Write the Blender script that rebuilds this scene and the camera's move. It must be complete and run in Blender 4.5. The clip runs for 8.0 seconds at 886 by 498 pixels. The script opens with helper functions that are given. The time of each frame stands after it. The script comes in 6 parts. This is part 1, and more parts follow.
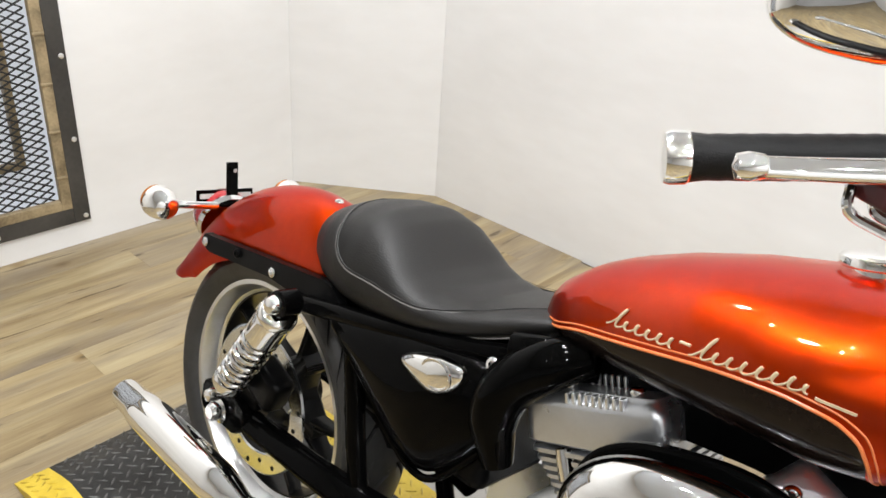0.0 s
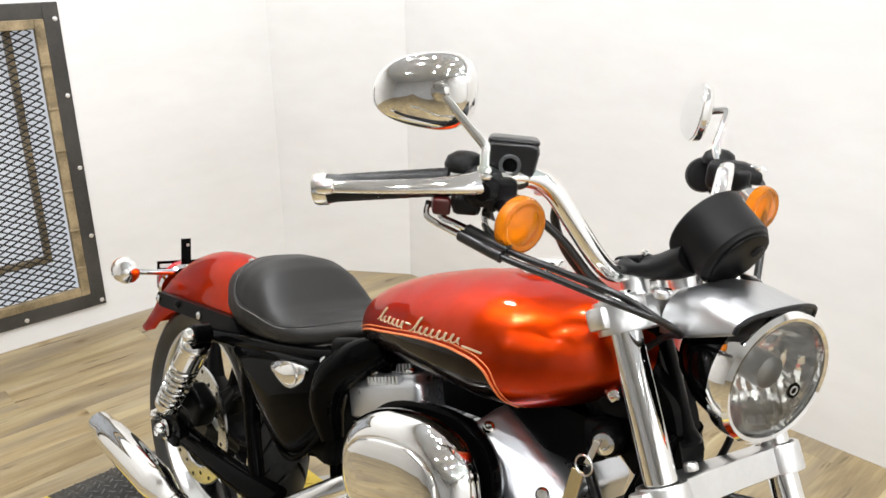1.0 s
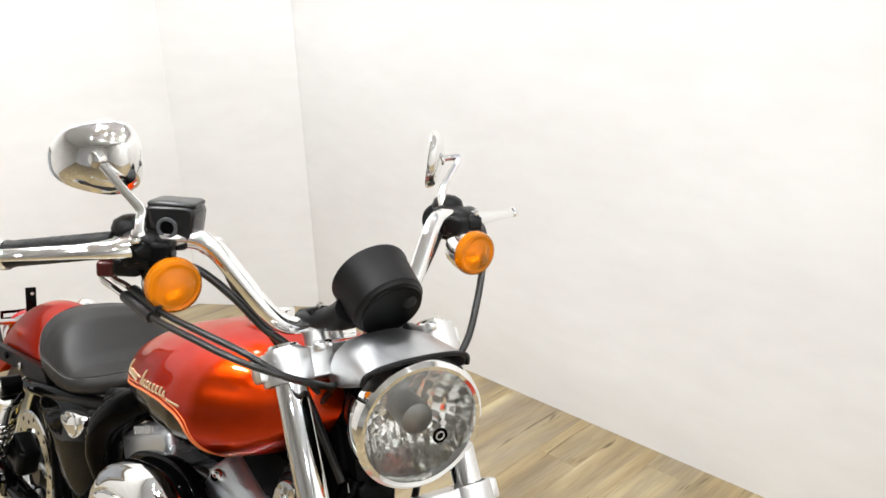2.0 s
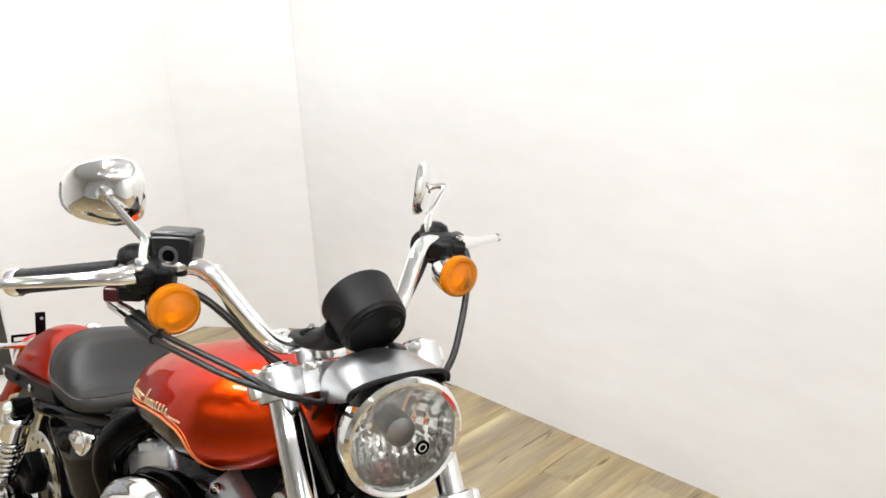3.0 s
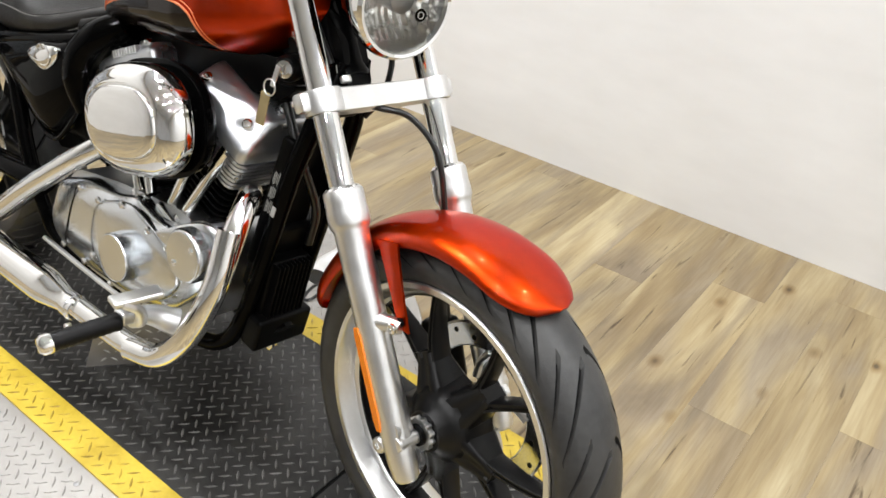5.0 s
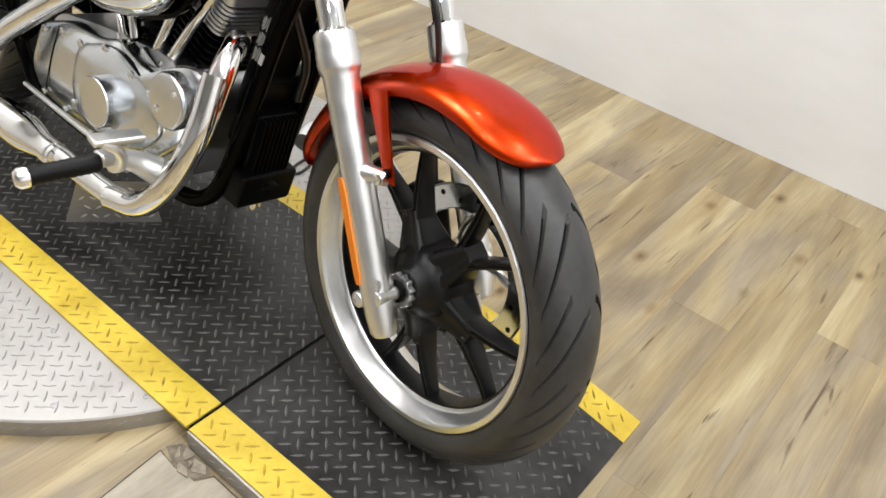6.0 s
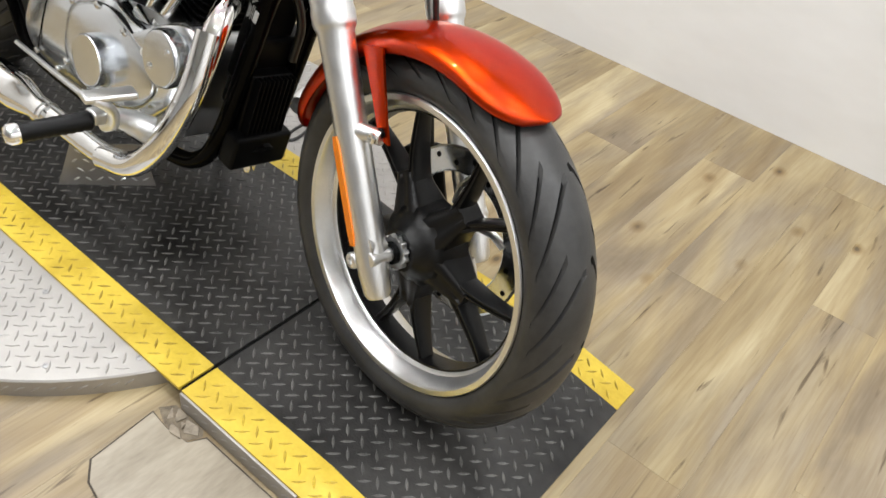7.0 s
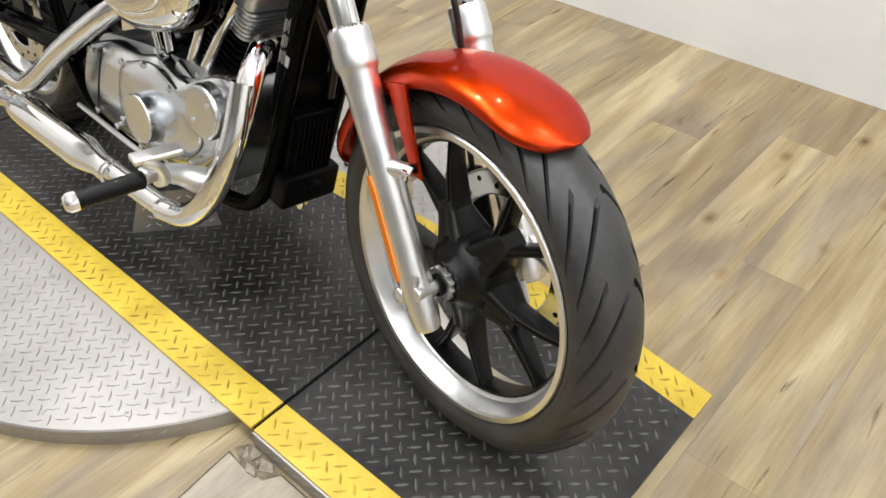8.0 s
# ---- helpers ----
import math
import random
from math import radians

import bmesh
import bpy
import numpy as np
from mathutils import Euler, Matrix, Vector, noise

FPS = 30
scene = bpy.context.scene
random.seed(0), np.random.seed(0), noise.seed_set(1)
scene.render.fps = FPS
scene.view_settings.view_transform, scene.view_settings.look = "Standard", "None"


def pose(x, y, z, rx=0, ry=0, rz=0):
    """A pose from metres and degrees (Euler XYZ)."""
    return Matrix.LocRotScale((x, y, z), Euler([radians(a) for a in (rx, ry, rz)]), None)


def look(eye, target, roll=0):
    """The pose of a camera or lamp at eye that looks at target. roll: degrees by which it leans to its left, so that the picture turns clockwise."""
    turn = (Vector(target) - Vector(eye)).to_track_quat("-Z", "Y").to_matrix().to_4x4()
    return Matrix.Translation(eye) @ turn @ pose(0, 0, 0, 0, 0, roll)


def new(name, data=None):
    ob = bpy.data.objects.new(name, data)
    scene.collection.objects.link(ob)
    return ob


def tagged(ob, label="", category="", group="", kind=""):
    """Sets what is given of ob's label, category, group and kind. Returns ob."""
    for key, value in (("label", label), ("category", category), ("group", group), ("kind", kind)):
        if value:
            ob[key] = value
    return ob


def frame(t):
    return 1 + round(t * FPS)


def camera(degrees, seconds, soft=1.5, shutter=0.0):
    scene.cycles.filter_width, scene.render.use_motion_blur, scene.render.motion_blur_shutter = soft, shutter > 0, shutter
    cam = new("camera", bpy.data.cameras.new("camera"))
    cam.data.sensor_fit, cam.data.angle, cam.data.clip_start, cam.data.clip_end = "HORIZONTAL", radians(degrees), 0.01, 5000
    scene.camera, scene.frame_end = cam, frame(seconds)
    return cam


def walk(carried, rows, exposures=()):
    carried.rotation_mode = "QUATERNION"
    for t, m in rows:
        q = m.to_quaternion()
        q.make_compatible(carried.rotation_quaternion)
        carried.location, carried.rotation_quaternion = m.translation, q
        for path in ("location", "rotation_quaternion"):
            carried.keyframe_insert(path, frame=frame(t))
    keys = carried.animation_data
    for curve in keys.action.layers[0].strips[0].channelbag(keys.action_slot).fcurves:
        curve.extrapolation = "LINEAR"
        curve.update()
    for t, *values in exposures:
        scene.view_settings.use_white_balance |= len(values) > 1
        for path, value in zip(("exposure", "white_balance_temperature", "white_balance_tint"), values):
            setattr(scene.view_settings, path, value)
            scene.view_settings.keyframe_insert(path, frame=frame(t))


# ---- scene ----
cam = camera(57.7, 8.0, soft=1.6)
PATH = [
    (0, (1.061, -0.683, 1.284), (-0.127, 0.638, 0.366), 3.9),
    (0.5, (1.310, -0.636, 1.306), (-0.060, 0.606, 0.544), -2.9),
    (0.8, (1.504, -0.712, 1.351), (0.155, 0.573, 0.626), -3.2),
    (1, (1.607, -0.709, 1.360), (0.242, 0.576, 0.664), -0.4),
    (1.5, (1.804, -0.587, 1.386), (0.431, 0.692, 0.695), -0.4),
    (2, (1.905, -0.434, 1.404), (0.539, 0.876, 0.758), -2.2),
    (2.2, (1.924, -0.417, 1.424), (0.544, 0.889, 0.799), -2.0),
    (3.3, (1.999, -0.525, 1.431), (0.615, 0.792, 0.839), -3.1),
    (3.5, (2.014, -0.599, 1.420), (0.680, 0.747, 0.781), -2.0),
    (4, (2.033, -0.749, 1.371), (0.822, 0.656, 0.623), 1.2),
    (4.5, (2.037, -0.800, 1.316), (0.938, 0.613, 0.424), 3.6),
    (5, (2.026, -0.795, 1.242), (1.056, 0.577, 0.157), 4.6),
    (5.2, (2.029, -0.800, 1.208), (1.103, 0.566, 0.078), 6.6),
    (6.3, (2.070, -0.817, 1.135), (1.213, 0.481, -0.123), 9.2),
    (6.5, (2.072, -0.817, 1.127), (1.227, 0.481, -0.139), 9.5),
    (7, (2.073, -0.817, 1.119), (1.231, 0.472, -0.157), 10.0),
    (7.5, (2.080, -0.821, 1.125), (1.140, 0.412, -0.138), 6.2),
    (8, (2.101, -0.724, 1.167), (1.088, 0.388, -0.151), -1.1),
]
walk(cam, [(t, look(eye, target, roll)) for t, eye, target, roll in PATH], exposures=[(0, 0.0), (5.0, 0.0), (6.5, -0.1), (7.5, -0.1), (8, -0.06)])

# ---- light ----
FLOOR_Z, CEIL_Z = -0.045, 2.75
world = bpy.data.worlds.new("world")
scene.world = world
world.use_nodes = True
world.node_tree.nodes["Background"].inputs[0].default_value = (0.9, 0.95, 1.0, 1)
world.node_tree.nodes["Background"].inputs[1].default_value = 0.05


def area_lamp(name, at, size, watts, target=None, colour=(0.985, 0.99, 1.0), size_y=None):
    data = bpy.data.lights.new(name, "AREA")
    data.shape = "RECTANGLE" if size_y else "DISK"
    data.size, data.energy, data.color = size, watts, colour
    if size_y:
        data.size_y = size_y
    ob = new(name, data)
    ob.matrix_world = look(at, target or (at[0], at[1] + 0.001, at[2] - 1))
    return ob


# ---- materials ----
def material(name, colour, rough=0.5, metal=0.0, coat=0.0, vary=0.1, scale=8.0, bump=0.0, bump_scale=60.0, rough_vary=0.1, spec=0.5, stretch=(1, 1, 1), second=None, per_object=0.0):
    """A node material: base colour with two scales of variation, roughness variation and fine relief."""
    m = bpy.data.materials.new(name)
    m.use_nodes = True
    nt = m.node_tree
    b = nt.nodes["Principled BSDF"]
    co = nt.nodes.new("ShaderNodeTexCoord")
    mp = nt.nodes.new("ShaderNodeMapping")
    mp.inputs["Scale"].default_value = stretch
    nt.links.new(co.outputs["Object"], mp.inputs["Vector"])
    n1 = nt.nodes.new("ShaderNodeTexNoise")
    n1.inputs["Scale"].default_value, n1.inputs["Detail"].default_value = scale, 6
    n2 = nt.nodes.new("ShaderNodeTexNoise")
    n2.inputs["Scale"].default_value, n2.inputs["Detail"].default_value = scale * 9, 3
    for n in (n1, n2):
        nt.links.new(mp.outputs["Vector"], n.inputs["Vector"])
    mix = nt.nodes.new("ShaderNodeMath")
    mix.operation = "MULTIPLY_ADD"
    nt.links.new(n2.outputs["Fac"], mix.inputs[0])
    mix.inputs[1].default_value = 0.35
    nt.links.new(n1.outputs["Fac"], mix.inputs[2])
    ramp = nt.nodes.new("ShaderNodeValToRGB")
    c = Vector(colour[:3])
    lo, hi = c * (1 - vary), (Vector(second) if second else c * (1 + vary))
    ramp.color_ramp.elements[0].position, ramp.color_ramp.elements[1].position = 0.4, 0.95
    ramp.color_ramp.elements[0].color = (*lo, 1)
    ramp.color_ramp.elements[1].color = (*[min(1.0, v) for v in hi], 1)
    nt.links.new(mix.outputs[0], ramp.inputs["Fac"])
    tail = ramp.outputs["Color"]
    if per_object:
        info = nt.nodes.new("ShaderNodeObjectInfo")
        hsv = nt.nodes.new("ShaderNodeHueSaturation")
        mr = nt.nodes.new("ShaderNodeMapRange")
        mr.inputs["To Min"].default_value, mr.inputs["To Max"].default_value = 1 - per_object, 1 + per_object
        nt.links.new(info.outputs["Random"], mr.inputs["Value"])
        nt.links.new(mr.outputs["Result"], hsv.inputs["Value"])
        nt.links.new(tail, hsv.inputs["Color"])
        tail = hsv.outputs["Color"]
    nt.links.new(tail, b.inputs["Base Color"])
    r = nt.nodes.new("ShaderNodeMapRange")
    r.inputs["To Min"].default_value, r.inputs["To Max"].default_value = max(0.0, rough * (1 - rough_vary)), min(1.0, rough * (1 + rough_vary))
    nt.links.new(n1.outputs["Fac"], r.inputs["Value"])
    nt.links.new(r.outputs["Result"], b.inputs["Roughness"])
    b.inputs["Metallic"].default_value = metal
    b.inputs["Coat Weight"].default_value = coat
    b.inputs["Coat Roughness"].default_value = 0.02
    b.inputs["Coat IOR"].default_value = 1.38
    b.inputs["Specular IOR Level"].default_value = spec
    if bump:
        n3 = nt.nodes.new("ShaderNodeTexNoise")
        n3.inputs["Scale"].default_value, n3.inputs["Detail"].default_value = bump_scale, 4
        nt.links.new(mp.outputs["Vector"], n3.inputs["Vector"])
        bp = nt.nodes.new("ShaderNodeBump")
        bp.inputs["Strength"].default_value, bp.inputs["Distance"].default_value = bump, 0.002
        nt.links.new(n3.outputs["Fac"], bp.inputs["Height"])
        nt.links.new(bp.outputs["Normal"], b.inputs["Normal"])
    return m


def thin_glass(name, tint=(0.96, 0.97, 0.96), body=0.0):
    """A thin clear cover: straight through, with a glossy skin that grows at a slant."""
    m = bpy.data.materials.new(name)
    m.use_nodes = True
    nt = m.node_tree
    nt.nodes.remove(nt.nodes["Principled BSDF"])
    clear, gloss, mix, fres = (nt.nodes.new(k) for k in ("ShaderNodeBsdfTransparent", "ShaderNodeBsdfGlossy", "ShaderNodeMixShader", "ShaderNodeFresnel"))
    clear.inputs["Color"].default_value = (*tint, 1)
    gloss.inputs["Roughness"].default_value = 0.02
    fres.inputs["IOR"].default_value = 1.5
    nt.links.new(fres.outputs[0], mix.inputs[0])
    inner = clear.outputs[0]
    if body:
        # moulded plastic: part of the light is scattered in the lens itself
        scatter, blend = nt.nodes.new("ShaderNodeBsdfDiffuse"), nt.nodes.new("ShaderNodeMixShader")
        scatter.inputs["Color"].default_value = (tint[0], tint[1] * 0.66, tint[2] * 0.5, 1)
        blend.inputs[0].default_value = body
        nt.links.new(clear.outputs[0], blend.inputs[1])
        nt.links.new(scatter.outputs[0], blend.inputs[2])
        inner = blend.outputs[0]
    nt.links.new(inner, mix.inputs[1])
    nt.links.new(gloss.outputs[0], mix.inputs[2])
    nt.links.new(mix.outputs[0], nt.nodes["Material Output"].inputs["Surface"])
    return m


def wood_material(name):
    """Rustic pine-look plank: pale straw with brown and grey streaks along the plank, knots, a dull sheen."""
    m = bpy.data.materials.new(name)
    m.use_nodes = True
    nt = m.node_tree
    b = nt.nodes["Principled BSDF"]
    co = nt.nodes.new("ShaderNodeTexCoord")
    info = nt.nodes.new("ShaderNodeObjectInfo")
    shift = nt.nodes.new("ShaderNodeVectorMath")
    shift.operation = "MULTIPLY_ADD"
    comb = nt.nodes.new("ShaderNodeCombineXYZ")
    for i in range(3):
        nt.links.new(info.outputs["Random"], comb.inputs[i])
    nt.links.new(comb.outputs[0], shift.inputs[0])
    shift.inputs[1].default_value = (17.0, 31.0, 7.0)
    nt.links.new(co.outputs["Object"], shift.inputs[2])

    def noise_at(stretch, detail, distortion=0.0):
        mp = nt.nodes.new("ShaderNodeMapping")
        mp.inputs["Scale"].default_value = stretch
        nt.links.new(shift.outputs[0], mp.inputs["Vector"])
        n = nt.nodes.new("ShaderNodeTexNoise")
        n.inputs["Scale"].default_value, n.inputs["Detail"].default_value, n.inputs["Distortion"].default_value = 1.0, detail, distortion
        nt.links.new(mp.outputs["Vector"], n.inputs["Vector"])
        return n.outputs["Fac"]

    def ramp_of(src, stops):
        rp = nt.nodes.new("ShaderNodeValToRGB")
        el = rp.color_ramp.elements
        el[0].position, el[0].color = stops[0][0], (*stops[0][1], 1)
        el[1].position, el[1].color = stops[-1][0], (*stops[-1][1], 1)
        for p, c in stops[1:-1]:
            e = el.new(p)
            e.color = (*c, 1)
        nt.links.new(src, rp.inputs["Fac"])
        return rp.outputs["Color"]

    def mixed(a, bb, fac, mode="MIX", amount=None):
        mx = nt.nodes.new("ShaderNodeMix")
        mx.data_type, mx.blend_type = "RGBA", mode
        nt.links.new(a, mx.inputs["A"])
        nt.links.new(bb, mx.inputs["B"])
        if amount is None:
            nt.links.new(fac, mx.inputs["Factor"])
        else:
            mx.inputs["Factor"].default_value = amount
        return mx.outputs["Result"]

    base = ramp_of(noise_at((13, 1.7, 1), 6, 0.5), [(0.28, (0.215, 0.155, 0.080)), (0.5, (0.335, 0.262, 0.142)), (0.72, (0.435, 0.365, 0.222))])
    grey = ramp_of(noise_at((8, 1.6, 1), 5, 0.6), [(0.35, (0.175, 0.135, 0.088)), (0.7, (0.30, 0.25, 0.175))])
    patch = ramp_of(noise_at((8, 1.4, 1), 7, 0.8), [(0.44, (0, 0, 0)), (0.66, (1, 1, 1))])
    col = mixed(base, grey, patch)
    fine = ramp_of(noise_at((150, 7, 1), 5, 0.6), [(0.3, (0.70, 0.63, 0.54)), (0.62, (1, 1, 1))])
    col = mixed(col, fine, None, "MULTIPLY", 0.5)
    crack = ramp_of(noise_at((46, 3.4, 1), 6, 0.8), [(0.29, (0.16, 0.10, 0.05)), (0.36, (1, 1, 1))])
    col = mixed(col, crack, None, "MULTIPLY", 0.75)
    vor = nt.nodes.new("ShaderNodeTexVoronoi")
    mpv = nt.nodes.new("ShaderNodeMapping")
    mpv.inputs["Scale"].default_value = (7.0, 4.4, 1)
    nt.links.new(shift.outputs[0], mpv.inputs["Vector"])
    nt.links.new(mpv.outputs["Vector"], vor.inputs["Vector"])
    vor.inputs["Scale"].default_value = 1.0
    knot = ramp_of(vor.outputs["Distance"], [(0.03, (0.10, 0.06, 0.03)), (0.055, (0.42, 0.32, 0.2)), (0.085, (0.68, 0.58, 0.44)), (0.16, (1, 1, 1))])
    col = mixed(col, knot, None, "MULTIPLY", 0.8)
    hsv = nt.nodes.new("ShaderNodeHueSaturation")
    mr = nt.nodes.new("ShaderNodeMapRange")
    mr.inputs["To Min"].default_value, mr.inputs["To Max"].default_value = 0.93, 1.06
    nt.links.new(info.outputs["Random"], mr.inputs["Value"])
    nt.links.new(mr.outputs["Result"], hsv.inputs["Value"])
    nt.links.new(col, hsv.inputs["Color"])
    nt.links.new(hsv.outputs["Color"], b.inputs["Base Color"])
    b.inputs["Roughness"].default_value = 0.42
    b.inputs["Specular IOR Level"].default_value = 0.4
    bp = nt.nodes.new("ShaderNodeBump")
    bp.inputs["Strength"].default_value, bp.inputs["Distance"].default_value = 0.25, 0.001
    nt.links.new(noise_at((120, 6, 1), 4), bp.inputs["Height"])
    nt.links.new(bp.outputs["Normal"], b.inputs["Normal"])
    return m


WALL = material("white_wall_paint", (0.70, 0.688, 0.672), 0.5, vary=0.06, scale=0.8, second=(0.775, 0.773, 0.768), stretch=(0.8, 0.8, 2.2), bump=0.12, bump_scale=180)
# Unseen ceiling, east and south walls: tones picked to brighten chrome reflections.
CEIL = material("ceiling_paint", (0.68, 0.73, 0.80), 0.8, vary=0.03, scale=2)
EASTWALL = material("unseen_wall_reflecting_white", (0.82, 0.83, 0.84), 0.5, vary=0.03, scale=1.0, bump=0.1, bump_scale=180)
FARWALL = material("unseen_wall_reflecting_grey", (0.60, 0.61, 0.63), 0.6, vary=0.12, scale=1.5)
WOOD = wood_material("pine_plank")
SUBFLOOR = material("dark_joint", (0.05, 0.04, 0.03), 0.9)
BLACKPLATE = material("black_painted_steel", (0.013, 0.0126, 0.0122), 0.36, vary=0.5, scale=5, second=(0.056, 0.054, 0.051), spec=0.28, bump=0.35, bump_scale=220, rough_vary=0.35)
BLACKBAR = material("worn_black_steel", (0.045, 0.0435, 0.041), 0.32, vary=0.5, scale=9, second=(0.17, 0.166, 0.157), rough_vary=0.35)
YELLOW = material("yellow_safety_paint", (0.60, 0.41, 0.028), 0.4, vary=0.2, scale=12, second=(0.70, 0.52, 0.055), bump=0.2, bump_scale=200)
YELLOWBAR = material("scuffed_yellow_paint", (0.42, 0.27, 0.02), 0.36, vary=0.6, scale=22, second=(0.70, 0.50, 0.05))
SILVERPLATE = material("bare_diamond_plate", (0.38, 0.365, 0.345), 0.46, metal=0.7, vary=0.12, scale=5, bump=0.15, bump_scale=260, rough_vary=0.3)
CHROME = material("chrome", (0.88, 0.88, 0.87), 0.045, metal=1.0, vary=0.015, scale=10, rough_vary=0.4)
BOWL = material("mirror_bowl", (0.97, 0.965, 0.95), 0.09, metal=0.80, vary=0.02, scale=10)
POLISHED = material("polished_aluminium", (0.74, 0.77, 0.80), 0.20, metal=1.0, vary=0.05, scale=14, bump=0.06, bump_scale=30, rough_vary=0.35)
SATIN = material("satin_aluminium", (0.78, 0.785, 0.785), 0.32, metal=1.0, vary=0.06, scale=25, bump=0.08, bump_scale=600, rough_vary=0.2)
DARKCAST = material("dark_cast_metal", (0.10, 0.105, 0.11), 0.38, metal=0.6, vary=0.1, scale=18, bump=0.15, bump_scale=500)
ROCKER = material("polished_rocker_aluminium", (0.60, 0.62, 0.65), 0.30, metal=0.9, vary=0.06, scale=20, bump=0.08, bump_scale=90, rough_vary=0.3)
STEEL = material("grey_steel", (0.34, 0.34, 0.34), 0.4, metal=0.8, vary=0.1, scale=30)
VISOR = material("brushed_grey_metal", (0.52, 0.53, 0.54), 0.33, metal=1.0, vary=0.06, scale=30, stretch=(1, 6, 6), bump=0.08, bump_scale=500, rough_vary=0.2)
CASTSILVER = material("cast_silver_case", (0.56, 0.57, 0.58), 0.30, metal=1.0, vary=0.08, scale=18, bump=0.2, bump_scale=500)
PAINT = material("candy_orange_red_paint", (0.46, 0.030, 0.0009), 0.34, metal=1.0, coat=0.6, vary=0.03, scale=60, rough_vary=0.05, spec=0.3, second=(0.51, 0.036, 0.0012))
PAINT.node_tree.nodes["Principled BSDF"].inputs["Specular Tint"].default_value = (1.0, 0.35, 0.08, 1)
PANEL = material("black_tank_panel_paint", (0.008, 0.005, 0.004), 0.12, spec=0.15, coat=0.15, vary=0.2, scale=300)
PIN = material("copper_pinstripe", (0.72, 0.20, 0.06), 0.3, vary=0.05)
EMBLEM = material("cream_emblem", (0.62, 0.50, 0.32), 0.35, metal=0.25, vary=0.06, scale=60)
GLOSSBLACK = material("gloss_black_paint", (0.0012, 0.0012, 0.0012), 0.035, vary=0.3, scale=30, spec=0.055)
SATINBLACK = material("satin_black_paint", (0.0025, 0.0025, 0.0026), 0.32, spec=0.08, vary=0.25, scale=25, bump=0.05, bump_scale=500)
PLASTIC = material("black_plastic", (0.005, 0.005, 0.0052), 0.40, spec=0.18, vary=0.2, scale=30, bump=0.25, bump_scale=900)
RUBBER = material("tyre_rubber", (0.022, 0.022, 0.023), 0.40, spec=0.45, vary=0.35, second=(0.048, 0.0475, 0.046), scale=10, bump=0.12, bump_scale=400, rough_vary=0.2)
RESERVOIR = material("black_reservoir_paint", (0.007, 0.007, 0.0075), 0.25, spec=0.4, vary=0.2, scale=30, bump=0.05, bump_scale=500)
WHEELBLACK = material("wheel_black_paint", (0.0045, 0.0045, 0.0048), 0.33, spec=0.25, vary=0.25, scale=25, bump=0.08, bump_scale=500)
# Near black that paints shade into tyre grooves and plate seams.
RECESS_SHADE = material("recess_shade_black", (0.004, 0.004, 0.004), 0.8, vary=0.2, spec=0.1)
HOSE = material("hose_rubber", (0.008, 0.008, 0.008), 0.30, vary=0.2, scale=60)
LEATHER = material("black_vinyl", (0.010, 0.0095, 0.009), 0.46, spec=0.32, vary=0.15, scale=10, bump=0.35, bump_scale=420)
THREAD = material("grey_thread", (0.24, 0.23, 0.22), 0.7, vary=0.1, scale=100)
AMBER = thin_glass("amber_lens", (1.0, 0.49, 0.010), 0.3)
AMBERBACK = material("pale_reflector_bowl", (1.0, 0.98, 0.93), 0.22, metal=0.55, vary=0.1, scale=60)
REFLECT = material("orange_reflector", (0.95, 0.25, 0.01), 0.25, coat=0.8, vary=0.08, scale=200)
REDLENS = material("red_lens", (0.30, 0.008, 0.012), 0.15, coat=1.0, vary=0.1, scale=50)
CLEAR = thin_glass("clear_lens")
MIRROR = material("mirror_glass", (0.9, 0.91, 0.92), 0.01, metal=1.0, vary=0.005)
BRASS = material("brass_key_tag", (0.55, 0.45, 0.25), 0.3, metal=0.8, vary=0.1, scale=40)
SWITCH = material("dark_red_switch", (0.06, 0.004, 0.004), 0.3, vary=0.1, scale=40)
SCREED = material("bare_brown_screed", (0.13, 0.10, 0.065), 0.8, vary=0.4, scale=60, second=(0.23, 0.19, 0.135), bump=0.3)
SCRAP = material("torn_vinyl", (0.17, 0.13, 0.085), 0.6, vary=0.45, scale=40, second=(0.34, 0.29, 0.22), bump=0.2)
PALEPLANK = material("pale_plank_print", (0.25, 0.205, 0.14), 0.42, vary=0.3, scale=5, second=(0.38, 0.335, 0.255), stretch=(3.0, 0.7, 1), bump=0.1, bump_scale=120)
LABEL = material("pale_label", (0.36, 0.355, 0.34), 0.6, vary=0.1)
STEELFRAME = material("black_steel_frame", (0.03, 0.029, 0.028), 0.4, vary=0.3, scale=8, second=(0.06, 0.056, 0.05), bump=0.1, bump_scale=150)
RUSTY = material("stained_steel_angle", (0.20, 0.145, 0.07), 0.5, vary=0.6, scale=14, second=(0.40, 0.31, 0.18), bump=0.3, bump_scale=120)
MESHSTEEL = material("expanded_metal", (0.02, 0.02, 0.02), 0.5, metal=0.2, vary=0.3, scale=20)
# Glowing backdrop that stands in for a lit room beyond the mesh.
BACKGLOW = material("glowing_room_backdrop", (0.52, 0.54, 0.57), 0.6, vary=0.06, scale=3)
BACKGLOW.node_tree.nodes["Principled BSDF"].inputs["Emission Color"].default_value = (0.70, 0.74, 0.80, 1)
BACKGLOW.node_tree.nodes["Principled BSDF"].inputs["Emission Strength"].default_value = 0.5


